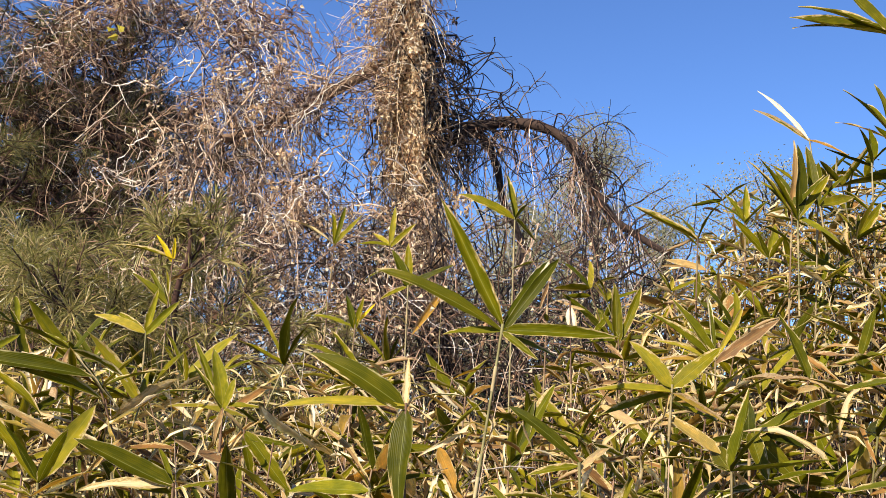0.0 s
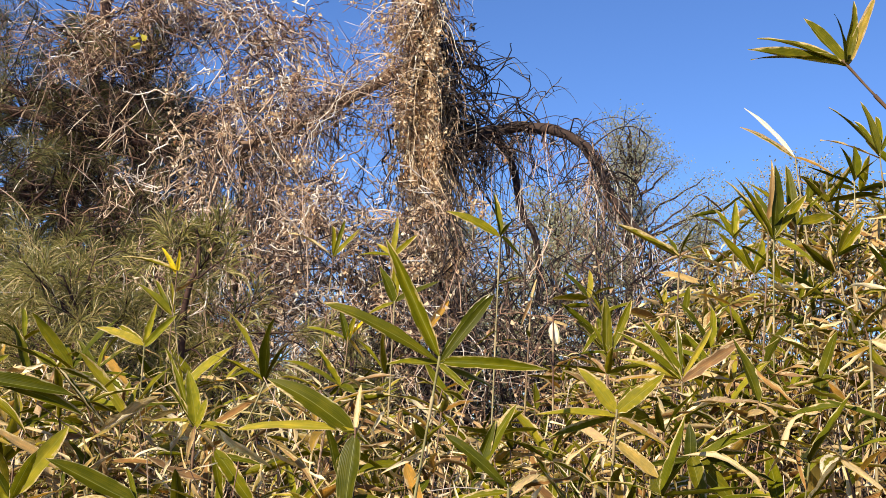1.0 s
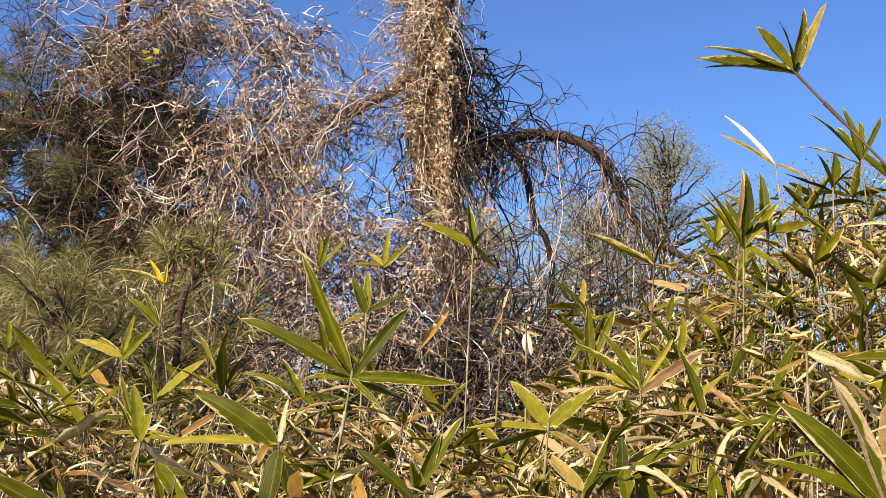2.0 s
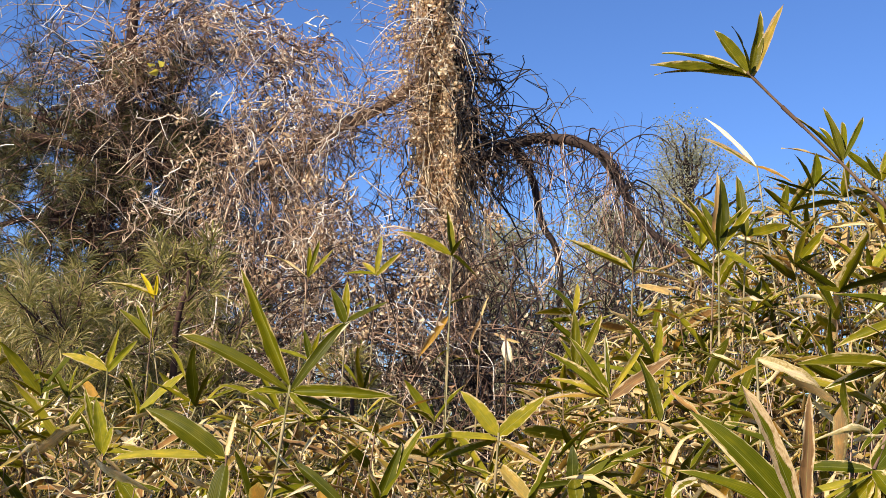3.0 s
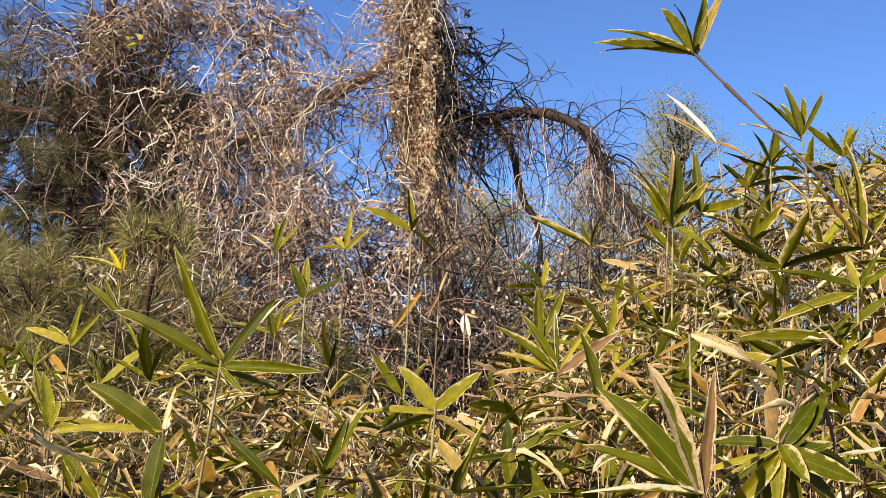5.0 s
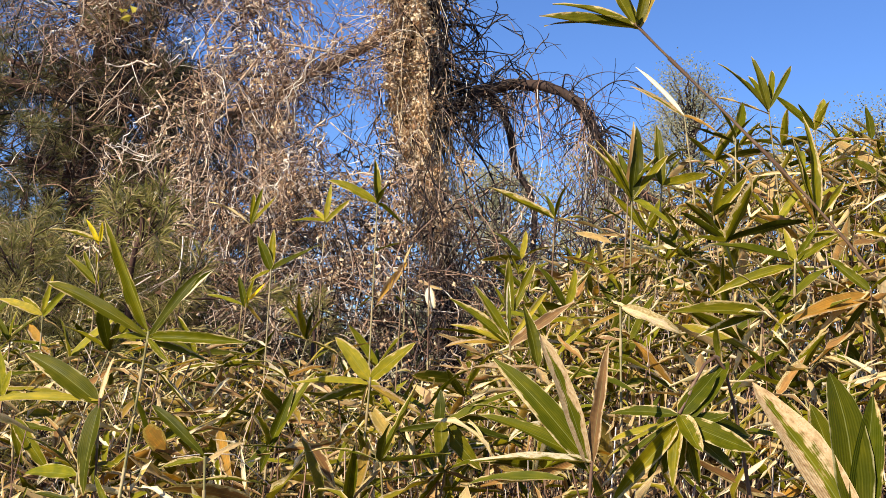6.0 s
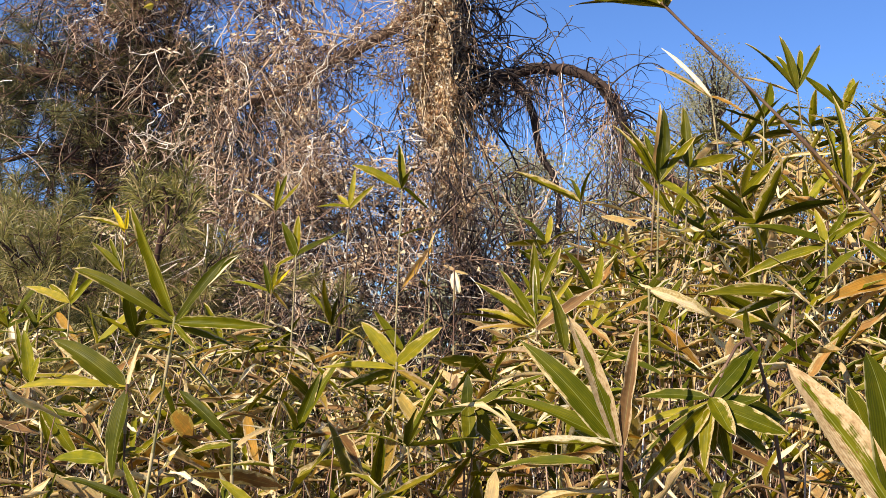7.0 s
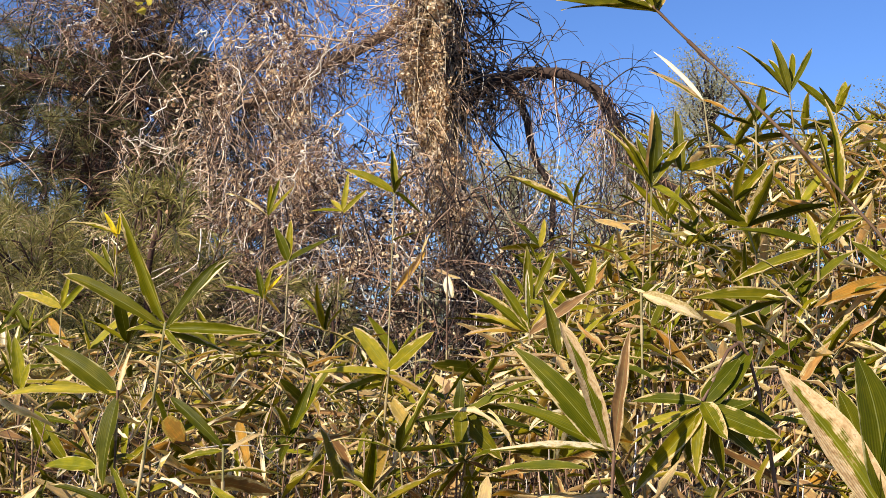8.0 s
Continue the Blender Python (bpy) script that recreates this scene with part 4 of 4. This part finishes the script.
# stems thrown over the pine's limbs, hanging in curtains
def vine_mound():
    crest = spline([(-2.95, 7.6, 4.0), (-2.86, 7.6, 4.2), (-2.42, 7.5, 4.5), (-1.97, 7.5, 4.55), (-1.59, 7.4, 4.40), (-1.3, 7.3, 4.05), (-1.12, 7.1, 3.65), (-1.0, 7.0, 3.45)], 120)
    def clumps(guides, each, spread):
        """Stems that keep together in loose bundles along each guide."""
        g = np.repeat(guides, each, 0)
        c, k = g.shape[0], g.shape[1]
        loose = np.cumsum(rng.normal(0, 0.013, (c, k, 3)), 1)
        shift = rng.normal(0, spread, (c, 1, 3)) * rng.uniform(0.3, 1.3, (c, 1, 1))
        slide = rng.integers(0, 16, c)
        idx = np.clip(np.arange(k)[None] + slide[:, None] - 6, 0, k - 1)
        return np.take_along_axis(g, idx[..., None], 1) + shift + loose + rng.normal(0, 0.002, (c, k, 3))

    n0 = 74
    at = crest[rng.integers(0, 120, n0)] + rng.normal(0, 0.10, (n0, 3)) * [1, 2.2, 1]
    guides = strands(at, rng.normal(0, 0.8, (n0, 3)) + [0.05, -0.2, -0.15], 24, rng.uniform(0.015, 0.040, n0), 0.13, 0.10, kink=0.7)
    hang = clumps(guides, 6, 0.04)
    n1 = len(hang)
    m0 = 185
    at2 = np.stack([rng.normal(-1.35, 0.32, m0), rng.uniform(6.4, 7.6, m0), rng.uniform(2.5, 3.75, m0)], -1)
    low = rng.random(m0) < 0.4
    at2[low] = np.stack([rng.uniform(-1.1, -0.1, low.sum()), rng.uniform(6.2, 7.4, low.sum()), rng.uniform(1.9, 2.95, low.sum())], -1)
    mess = clumps(strands(at2, rng.normal(0, 0.5, (m0, 3)) + [0, -0.1, -0.35], 26, rng.uniform(0.018, 0.044, m0), 0.11, 0.11, kink=0.75), 4, 0.07)
    n2 = len(mess)
    n3 = 160
    at3 = np.stack([rng.uniform(-4.5, -2.2, n3), rng.uniform(6.6, 8.2, n3), rng.uniform(2.4, 4.9, n3)], -1)
    wild = strands(at3, rng.normal(0, 0.7, (n3, 3)) + [0, 0, -0.3], 26, rng.uniform(0.02, 0.055, n3), 0.08, 0.05)
    n4 = 110
    first = rng.integers(0, 80, n4)
    along = np.clip(first[:, None] + np.linspace(0, 1, 30) * rng.uniform(15, 45, (n4, 1)), 0, 119).astype(int)
    bundle = crest[along] + rng.normal(0, 0.13, (n4, 1, 3)) * [1, 2, 1] + np.cumsum(rng.normal(0, 0.026, (n4, 30, 3)), 1)
    n6 = 60
    at6 = np.stack([rng.uniform(-2.1, 0.2, n6), rng.uniform(6.5, 7.8, n6), 1.6 + 2.3 * rng.random(n6) ** 1.2], -1)
    at6[:, 2] = np.where((at6[:, 0] > -0.75) & (at6[:, 2] > 2.7), at6[:, 2] - 1.1, at6[:, 2])
    weave = clumps(strands(at6, rng.normal(0, 0.8, (n6, 3)), 20, rng.uniform(0.03, 0.055, n6), 0.06, 0.03), 8, 0.045)
    n6 = len(weave)
    n5 = 130
    reach = strands(np.stack([rng.uniform(-0.5, -0.3, n5), rng.uniform(7.3, 7.8, n5), rng.uniform(3.7, 4.9, n5)], -1), rng.normal(0, 0.35, (n5, 3)) + [-1, 0, 0.1], 20, rng.uniform(0.025, 0.05, n5), 0.08, 0.05)
    grp = reach[rng.integers(0, n5, 90), rng.integers(4, 20, 90)]
    pts3 = grp[rng.integers(0, 90, 620)] + rng.normal(0, 0.03, (620, 3))
    knots = mess[rng.integers(0, n2, 320), rng.integers(0, 26, 320)]
    pts = knots[rng.integers(0, 320, 3600)] + rng.normal(0, 0.028, (3600, 3))
    pts2 = hang[rng.integers(0, n1, 700), rng.integers(0, 16, 700)] + rng.normal(0, 0.03, (700, 3))
    vine_tangle("hanging_vine", "curtain of dry vine stems over pine limbs", [(mess, radii(n2, 26, 0.0026, 0.0072)), (reach, radii(n5, 20, 0.002, 0.0045)), (weave, radii(n6, 20, 0.0026, 0.0075))], np.concatenate([pts, pts3]), (0.016, 0.042))
    vine_tangle("mounded_vine", "mound of brown tangled vine stems on pine limbs", [(hang, radii(n1, 24, 0.003, 0.0078)), (wild, radii(n3, 26, 0.002, 0.0058)), (bundle, radii(n4, 30, 0.004, 0.0100))], pts2, (0.02, 0.05), BROWNVINE)
    # long bent stems that stand out from the rest
    loop = tagged(new("looping_vine"), "long pale vine stem looping down", "vine")
    part("stem", mesh_of("stem", *tubes(spline([(-0.8, 6.9, 3.75), (-1.15, 6.8, 3.75), (-1.32, 6.7, 3.5), (-1.5, 6.7, 3.2), (-1.62, 6.7, 2.8), (-1.6, 6.7, 2.2), (-1.6, 6.7, 0.5)], 40)[None], np.full((1, 40), 0.008), 6), VINE), loop)
    yl = tagged(new("yellow_leaf"), "bright yellow leaf caught in the vines", "leaf")
    yl.location = (-2.31, 7.05, 4.03)
    small_leaves(np.array([[0.0, 0, 0], [-0.03, 0.0, 0.05], [0.03, 0.0, 0.03]]), (0.07, 0.1), YELLEAF, "leaf_blade", yl)


rng = np.random.default_rng(23)
vine_mound()


def dead_twigs():
    """Brittle forked twigs caught all through the vines and the pine limbs."""
    boxes = [((-4.6, -2.4), (6.8, 8.4), (2.6, 4.9), 130), ((-2.6, -1.2), (6.7, 7.8), (2.4, 4.4), 130), ((-1.6, -0.1), (6.6, 7.8), (1.8, 3.2), 180), ((-1.9, -0.3), (5.6, 7.0), (1.5, 2.7), 120)]
    for mat, share, label in ((VINE, 0.55, "pale brittle dead twigs caught among vines"), (DARKVINE, 0.45, "dark dead twigs caught among vines")):
        chunks = []
        for xs, ys, zs, many in boxes:
            c = int(many * share)
            at = np.stack([rng.uniform(*xs, c), rng.uniform(*ys, c), rng.uniform(*zs, c)], -1)
            main = strands(at, rng.normal(0, 0.7, (c, 3)) + [0.1, -0.1, -0.1], 12, rng.uniform(0.022, 0.055, c), 0.06, 0.03, kink=0.5)
            k = rng.integers(2, 11, (c, 4))
            sub_at = main[np.arange(c)[:, None], k].reshape(-1, 3)
            sub_way = np.repeat(unit(main[:, -1] - main[:, 0]), 4, 0) + rng.normal(0, 0.6, sub_at.shape)
            sub = strands(sub_at, sub_way, 8, rng.uniform(0.015, 0.04, 4 * c), 0.06, 0.03)
            chunks += [tubes(main, radii(c, 12, 0.0026, 0.0058), 4), tubes(sub, radii(4 * c, 8, 0.0022, 0.0042), 3)]
        tagged(new("dead_twigs", mesh_of("dead_twigs", *joined(chunks), mat)), label, "twigs", kind="stuff")


dead_twigs()


# low thicket of tangled stems between bamboo and tree
def low_tangle():
    n1 = 620
    at = np.stack([rng.uniform(-2.9, 1.6, n1), rng.uniform(4.9, 7.6, n1), rng.uniform(0.7, 2.3, n1)], -1)
    p = strands(at, rng.normal(0, 1, (n1, 3)) + [0, 0, 0.2], 22, rng.uniform(0.025, 0.055, n1), 0.085, 0.04)
    n2 = 260
    at2 = np.stack([rng.uniform(-0.4, 1.5, n2), rng.uniform(7.0, 8.3, n2), 0 * rng.random(n2)], -1)
    at2[:, 2] = ground_at(at2[:, 0], at2[:, 1])
    up = strands(at2, rng.normal(0, 0.25, (n2, 3)) + [0, 0, 1], 30, rng.uniform(0.05, 0.09, n2), 0.07, -0.02)
    n3 = 170
    at3 = spline(ARCH, 60)[rng.integers(5, 60, n3)] + rng.normal(0, 0.05, (n3, 3))
    fall = strands(at3, rng.normal(0, 0.35, (n3, 3)) + [0, 0, -0.9], 28, rng.uniform(0.02, 0.055, n3), 0.07, 0.10)
    n4 = 900
    at4 = np.stack([rng.uniform(-0.7, 1.6, n4), rng.uniform(6.4, 8.4, n4), rng.uniform(0.5, 2.6, n4)], -1)
    core = strands(at4, rng.normal(0, 0.7, (n4, 3)) + [0, 0, 0.7], 16, rng.uniform(0.03, 0.075, n4), 0.06, 0.0)
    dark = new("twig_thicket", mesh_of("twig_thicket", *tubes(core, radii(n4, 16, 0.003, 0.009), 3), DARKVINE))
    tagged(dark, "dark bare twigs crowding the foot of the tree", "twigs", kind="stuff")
    pts = p[rng.integers(0, n1, 2200), rng.integers(0, 22, 2200)]
    vine_tangle("low_vine", "tangle of dry vine stems above the ground", [(p, radii(n1, 22, 0.003, 0.0075) * np.clip((at[:, 1:2] - 3.2) / 4.0, 0.4, 1.0)), (up, radii(n2, 30, 0.003, 0.008)), (fall, radii(n3, 28, 0.002, 0.006))], pts, (0.016, 0.042), BROWNVINE)


rng = np.random.default_rng(24)
low_tangle()


def brush_behind():
    """Leafless brush and evergreen scrub that closes the view under the tree."""
    n1 = 800
    at = np.stack([rng.uniform(-5.5, 3.2, n1), rng.uniform(8.6, 11.5, n1), np.zeros(n1)], -1)
    at[:, 2] = ground_at(at[:, 0], at[:, 1]) - 0.02
    p = strands(at, rng.normal(0, 0.4, (n1, 3)) + [0, 0, 1], 24, rng.uniform(0.05, 0.10, n1), 0.06, 0.02)
    ob = vine_tangle("dry_brush", "leafless brown brush under the trees", [(p, radii(n1, 24, 0.003, 0.007))], mat=DARKVINE)
    pts = p[rng.integers(0, n1, 27000), rng.integers(4, 24, 27000)] + rng.normal(0, 0.07, (27000, 3))
    small_leaves(pts, (0.04, 0.09), SCRUB, "scrub_leaves", ob)


brush_behind()


# ---- pines ----
def needle_mesh(at, ways, per, length, name, parent, spread=0.8, width=0.0022, run=0.10, mat=NEEDLE):
    """Tufts of needles round the ends of shoots."""
    c = len(at)
    ax = unit(ways)[:, None]
    f = rng.random((c, per, 1))
    root = at[:, None] - ax * run * f
    way = unit(ax * rng.uniform(0.35, 1.1, (c, per, 1)) + unit(rng.normal(size=(c, per, 3))) * spread)
    ln = rng.uniform(*length, (c, per, 1))
    side = unit(np.cross(way, rng.normal(size=(c, per, 3)))) * width
    mid = root + way * ln * 0.55 + [0, 0, 0.004]
    tip = root + way * ln - np.array([0, 0, 1]) * ln * 0.12
    verts = np.stack([root, mid + side, tip, mid - side], 2).reshape(-1, 3)
    i = np.arange(c * per)[:, None] * 4
    faces = i + [0, 1, 2, 3]
    return part(name, mesh_of(name, verts, faces, mat, smooth=False), parent)


def pine(x, y, height, lean, boughs, label, first=0.25, reach=1.6, per=46, needle=(0.07, 0.11), twigs=9, width=0.0028, up=0.25, mat=NEEDLE):
    """A pine: trunk, boughs that rise and sag, side twigs with needle tufts at their ends."""
    g = float(ground_at(x, y))
    thing = tagged(new("pine_tree"), label, "pine tree", "pines")
    thing.location = (x, y, g - 0.02)
    path = spline([(0, 0, 0), (lean[0] * 0.3, lean[1] * 0.3, height * 0.4), (lean[0], lean[1], height)], 30)
    path = path + np.cumsum(rng.normal(0, 0.01, path.shape), 0)
    r0 = 0.012 * height + 0.02
    v, f = tubes(path[None], np.linspace(r0, r0 * 0.2, 30)[None], 10)
    part("trunk", mesh_of("trunk", v, f, PINEBARK), thing)
    h = np.sort(rng.uniform(first, 0.98, boughs))
    az = np.arange(boughs) * 2.4 + rng.normal(0, 0.5, boughs)
    starts = path[(h * 29).astype(int)]
    ln = reach * (1.12 - h) * rng.uniform(0.7, 1.2, boughs)
    dirs = np.stack([np.cos(az), np.sin(az), np.full(boughs, up)], -1)
    b = strands(starts, dirs, 18, ln / 17, 0.05, 0.012)
    bough_r = (r0 * 0.30 * (1.15 - h))[:, None] * np.linspace(1, 0.25, 18)
    k = rng.integers(3, 18, (boughs, twigs))
    s = b[np.arange(boughs)[:, None], k].reshape(-1, 3)
    dvec = unit(np.repeat(b[:, -1] - b[:, 0], twigs, 0)) * 0.7 + rng.normal(0, 0.55, s.shape) + [0, 0, 0.25]
    t = strands(s, dvec, 9, rng.uniform(0.02, 0.04 + 0.018 * reach, len(s)), 0.08, -0.02, kink=0.25)
    k2 = rng.integers(3, 8, (len(t), 2))
    s2 = t[np.arange(len(t))[:, None], k2].reshape(-1, 3)
    t2 = strands(s2, rng.normal(0, 0.7, s2.shape) + np.repeat(dvec, 2, 0), 6, rng.uniform(0.015, 0.035, len(s2)), 0.08, -0.04)
    for i in range(boughs):
        a, z = i * twigs, (i + 1) * twigs
        wood = [tubes(b[i : i + 1], bough_r[i : i + 1], 6), tubes(t[a:z], np.linspace(0.006, 0.003, 9) * np.ones((twigs, 1)), 3), tubes(t2[2 * a : 2 * z], np.linspace(0.004, 0.0025, 6) * np.ones((2 * twigs, 1)), 3)]
        bough = part("bough", mesh_of("bough", *joined(wood), PINEBARK), thing)
        ends = [b[i : i + 1], t[a:z], t2[2 * a : 2 * z]]
        at = np.concatenate([q[:, -1] for q in ends])
        ways = np.concatenate([q[:, -1] - q[:, -3] + [0, 0, 0.005] for q in ends])
        needle_mesh(at, ways, per, needle, "needles", bough, width=width, mat=mat)
    return thing


rng = np.random.default_rng(25)
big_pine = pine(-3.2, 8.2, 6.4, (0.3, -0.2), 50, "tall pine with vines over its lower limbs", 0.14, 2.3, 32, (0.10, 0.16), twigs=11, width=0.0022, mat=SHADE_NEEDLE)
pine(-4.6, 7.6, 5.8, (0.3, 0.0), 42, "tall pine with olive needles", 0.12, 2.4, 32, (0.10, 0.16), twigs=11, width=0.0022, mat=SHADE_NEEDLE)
# pines added as dark backing for the vines, shade painted in their needles
pine(-3.9, 10.3, 4.4, (0.2, 0.0), 50, "pine behind the vines, its needles coloured as in shade", 0.12, 2.0, 30, (0.12, 0.18), twigs=9, width=0.006, mat=SHADE_NEEDLE)
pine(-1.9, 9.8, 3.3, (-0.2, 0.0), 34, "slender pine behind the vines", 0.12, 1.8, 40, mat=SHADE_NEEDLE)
pine(-4.7, 9.0, 3.7, (0.1, 0.0), 44, "pine behind the vines, its needles coloured as in shade", 0.10, 1.9, 34, (0.12, 0.17), twigs=8, width=0.004, mat=SHADE_NEEDLE)
pine(-2.7, 9.4, 3.9, (0.1, 0.0), 34, "pine behind the vines, its needles coloured as in shade", 0.12, 1.7, 34, (0.12, 0.17), twigs=8, width=0.004, mat=SHADE_NEEDLE)
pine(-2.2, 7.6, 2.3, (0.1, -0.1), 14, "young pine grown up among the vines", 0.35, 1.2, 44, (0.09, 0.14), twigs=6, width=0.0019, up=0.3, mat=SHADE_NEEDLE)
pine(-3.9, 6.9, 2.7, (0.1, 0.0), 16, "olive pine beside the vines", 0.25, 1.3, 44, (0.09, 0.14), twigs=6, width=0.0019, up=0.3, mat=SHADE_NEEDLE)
pine(-1.2, 4.95, 1.8, (0.15, -0.25), 7, "young pine standing above the bamboo", 0.5, 0.75, 30, (0.09, 0.14), twigs=4, up=0.5, width=0.0032)
pine(-2.3, 5.4, 1.7, (0.2, 0.0), 13, "young pine with dense olive needles", 0.3, 0.85, 64, (0.09, 0.14), twigs=7, up=0.4, width=0.0020)
pine(-1.75, 6.1, 1.7, (0.0, 0.0), 11, "young pine under the vines", 0.35, 0.8, 64, (0.09, 0.14), twigs=6, up=0.4, width=0.0020)
pine(-0.85, 3.25, 1.0, (0.1, 0.0), 9, "pine seedling with fine needles under the bamboo", 0.35, 0.5, 30, (0.06, 0.10), twigs=4, up=0.3, width=0.0018)
pine(-0.15, 3.2, 0.95, (0.0, 0.05), 8, "pine seedling with fine needles under the bamboo", 0.35, 0.45, 30, (0.06, 0.10), twigs=4, up=0.3, width=0.0018)
pine(-1.65, 4.35, 1.6, (0.1, 0.0), 11, "young pine with dense olive needles", 0.35, 0.75, 60, (0.08, 0.13), twigs=6, up=0.35, width=0.0017)
pine(-0.55, 5.7, 1.3, (0.1, 0.0), 8, "low pine seedling among dry stems", 0.35, 0.55, 40, (0.08, 0.12), twigs=4, up=0.3)


def dead_limbs():
    """Bare lower limbs of the tall pine, and pale forked twigs on them."""
    off = np.array(big_pine.location)
    runs = [
        ([(-3.15, 8.2, 3.75), (-3.57, 8.0, 3.9), (-4.09, 8.0, 4.05), (-4.6, 8.0, 4.0)], 0.032, 0.014),
        ([(-3.15, 8.2, 3.55), (-2.9, 8.0, 3.60), (-2.45, 7.9, 3.56), (-1.9, 7.8, 3.62)], 0.032, 0.014),
        ([(-3.15, 8.2, 4.0), (-2.93, 8.1, 3.98), (-2.72, 8.1, 3.96), (-2.58, 8.1, 4.16), (-2.45, 8.0, 4.3)], 0.032, 0.014),
        ([(-3.15, 8.2, 2.7), (-2.8, 8.0, 2.9), (-2.3, 7.8, 2.95), (-1.9, 7.6, 2.8)], 0.032, 0.014),
        ([(-3.15, 8.2, 2.9), (-3.5, 8.0, 3.1), (-3.9, 7.9, 3.0), (-4.3, 7.8, 3.2)], 0.032, 0.014),
        ([(-3.84, 8.05, 3.81), (-3.26, 7.95, 3.68), (-2.81, 7.85, 3.57), (-2.20, 7.75, 3.45)], 0.045, 0.030),
        ([(-2.88, 8.05, 3.62), (-2.64, 7.95, 3.83), (-2.52, 7.85, 4.03), (-2.47, 7.75, 4.28)], 0.030, 0.018),
        ([(-3.71, 8.15, 3.12), (-3.09, 8.05, 3.19), (-2.57, 7.95, 3.15), (-2.07, 7.85, 3.20)], 0.028, 0.016),
        ([(-3.43, 8.25, 2.75), (-3.11, 8.15, 3.03), (-2.80, 8.05, 3.34), (-2.65, 7.95, 3.56)], 0.026, 0.016),
        ([(-2.26, 7.95, 3.51), (-2.02, 7.85, 3.68), (-1.80, 7.75, 3.78), (-1.48, 7.65, 3.79)], 0.026, 0.014),
        ([(-2.63, 8.15, 3.19), (-2.35, 8.05, 2.95), (-2.24, 7.95, 2.63)], 0.020, 0.014),
    ]
    for run, r0, r1 in runs:
        rr = [tuple(np.array(q) - off) for q in run]
        tube_part("limb", rr, r0, r1, PINEBARK, big_pine, 26, 8)
        at = spline(rr, 40)[rng.integers(4, 40, 14)]
        bare_twigs("twig_spray", at, rng.normal(0, 0.7, (14, 3)) + [0, -0.3, 0.0], VINE, big_pine, 14, rng.uniform(0.025, 0.06, 14), 0.0045, 0.03, 0.08)
        at = spline(rr, 40)[rng.integers(4, 40, 26)]
        bare_twigs("twig_spray", at, rng.normal(0, 0.8, (26, 3)) + [0, -0.1, 0.1], DARKVINE, big_pine, 16, rng.uniform(0.025, 0.06, 26), 0.007, 0.02, 0.07)


dead_limbs()


# ---- far trees ----
def far_tree(x, y, height, spread, label, leaves=5200, clumps=70, name="broadleaf_tree", cone=0.0, leaf=(0.05, 0.11)):
    g = float(ground_at(x, y))
    thing = tagged(new(name), label, "tree", "far trees")
    thing.location = (x, y, g - 0.05)
    path = spline([(0, 0, 0), (0.1, 0, height * 0.5), (0, 0, height * 0.97)], 20)
    v, f = tubes(path[None], np.linspace(height * 0.018, height * 0.004, 20)[None], 8)
    part("trunk", mesh_of("trunk", v, f, BARK), thing)
    h = rng.uniform(0.3, 1.0, clumps)
    az = rng.uniform(0, 2 * np.pi, clumps)
    out = spread * np.clip(1.25 - h - 0.17 * cone, 0.11, 0.75 - 0.3 * cone) * rng.uniform(0.25, 1.15, clumps)
    s = path[(h * 0.85 * 19).astype(int)]
    e = np.stack([np.cos(az) * out, np.sin(az) * out, h * height], -1)
    q = np.linspace(0, 1, 8)[None, :, None]
    limbs = s[:, None] * (1 - q) + e[:, None] * q + rng.normal(0, 0.04, (clumps, 8, 3))
    for one in limbs:
        part("limb", mesh_of("limb", *tubes(one[None], np.linspace(height * 0.005, height * 0.0012, 8)[None], 4), BARK), thing)
    who = rng.integers(0, clumps, leaves)
    along = rng.uniform(0.6, 1.12, leaves)[:, None]
    pts = s[who] * (1 - along) + e[who] * along + rng.normal(0, spread * (0.07 - 0.05 * cone), (leaves, 3)) * [1.3, 1.3, 0.45]
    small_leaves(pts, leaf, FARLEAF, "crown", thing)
    return thing


rng = np.random.default_rng(26)
far_tree(4.5, 28, 9.6, 7.6, "feathery evergreen tree standing beyond the bamboo bank", 36000, 120, cone=1.0, leaf=(0.03, 0.07))
far_tree(2.4, 26, 7.0, 4.2, "rounded tree beyond the vine-covered tree", 15000, 110)
far_tree(-0.6, 27, 6.6, 4.0, "rounded tree beyond the vine-covered tree", 15000, 110)
far_tree(9.4, 28, 8.6, 5.0, "evergreen tree standing beyond the bamboo bank", 20000, 110, leaf=(0.04, 0.09))
far_tree(6.9, 30, 7.6, 2.4, "rounded tree beyond the bamboo bank", 6500, 60)
far_tree(12.6, 30, 8.4, 2.6, "rounded tree beyond the bamboo bank", 6500, 60)


def far_woods():
    count = 9000
    x = rng.uniform(-60, 60, count)
    y = rng.uniform(44, 52, count)
    top = 5.2 + 1.4 * np.sin(x * 0.33 + 1) + 0.8 * np.sin(x * 0.9)
    z = 0.5 + (top - 0.5) * rng.random(count) ** 0.7
    ob = tagged(new("far_woods"), "line of far evergreen woods", "woods", kind="stuff")
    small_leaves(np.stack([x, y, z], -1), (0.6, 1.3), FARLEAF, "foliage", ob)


far_woods()
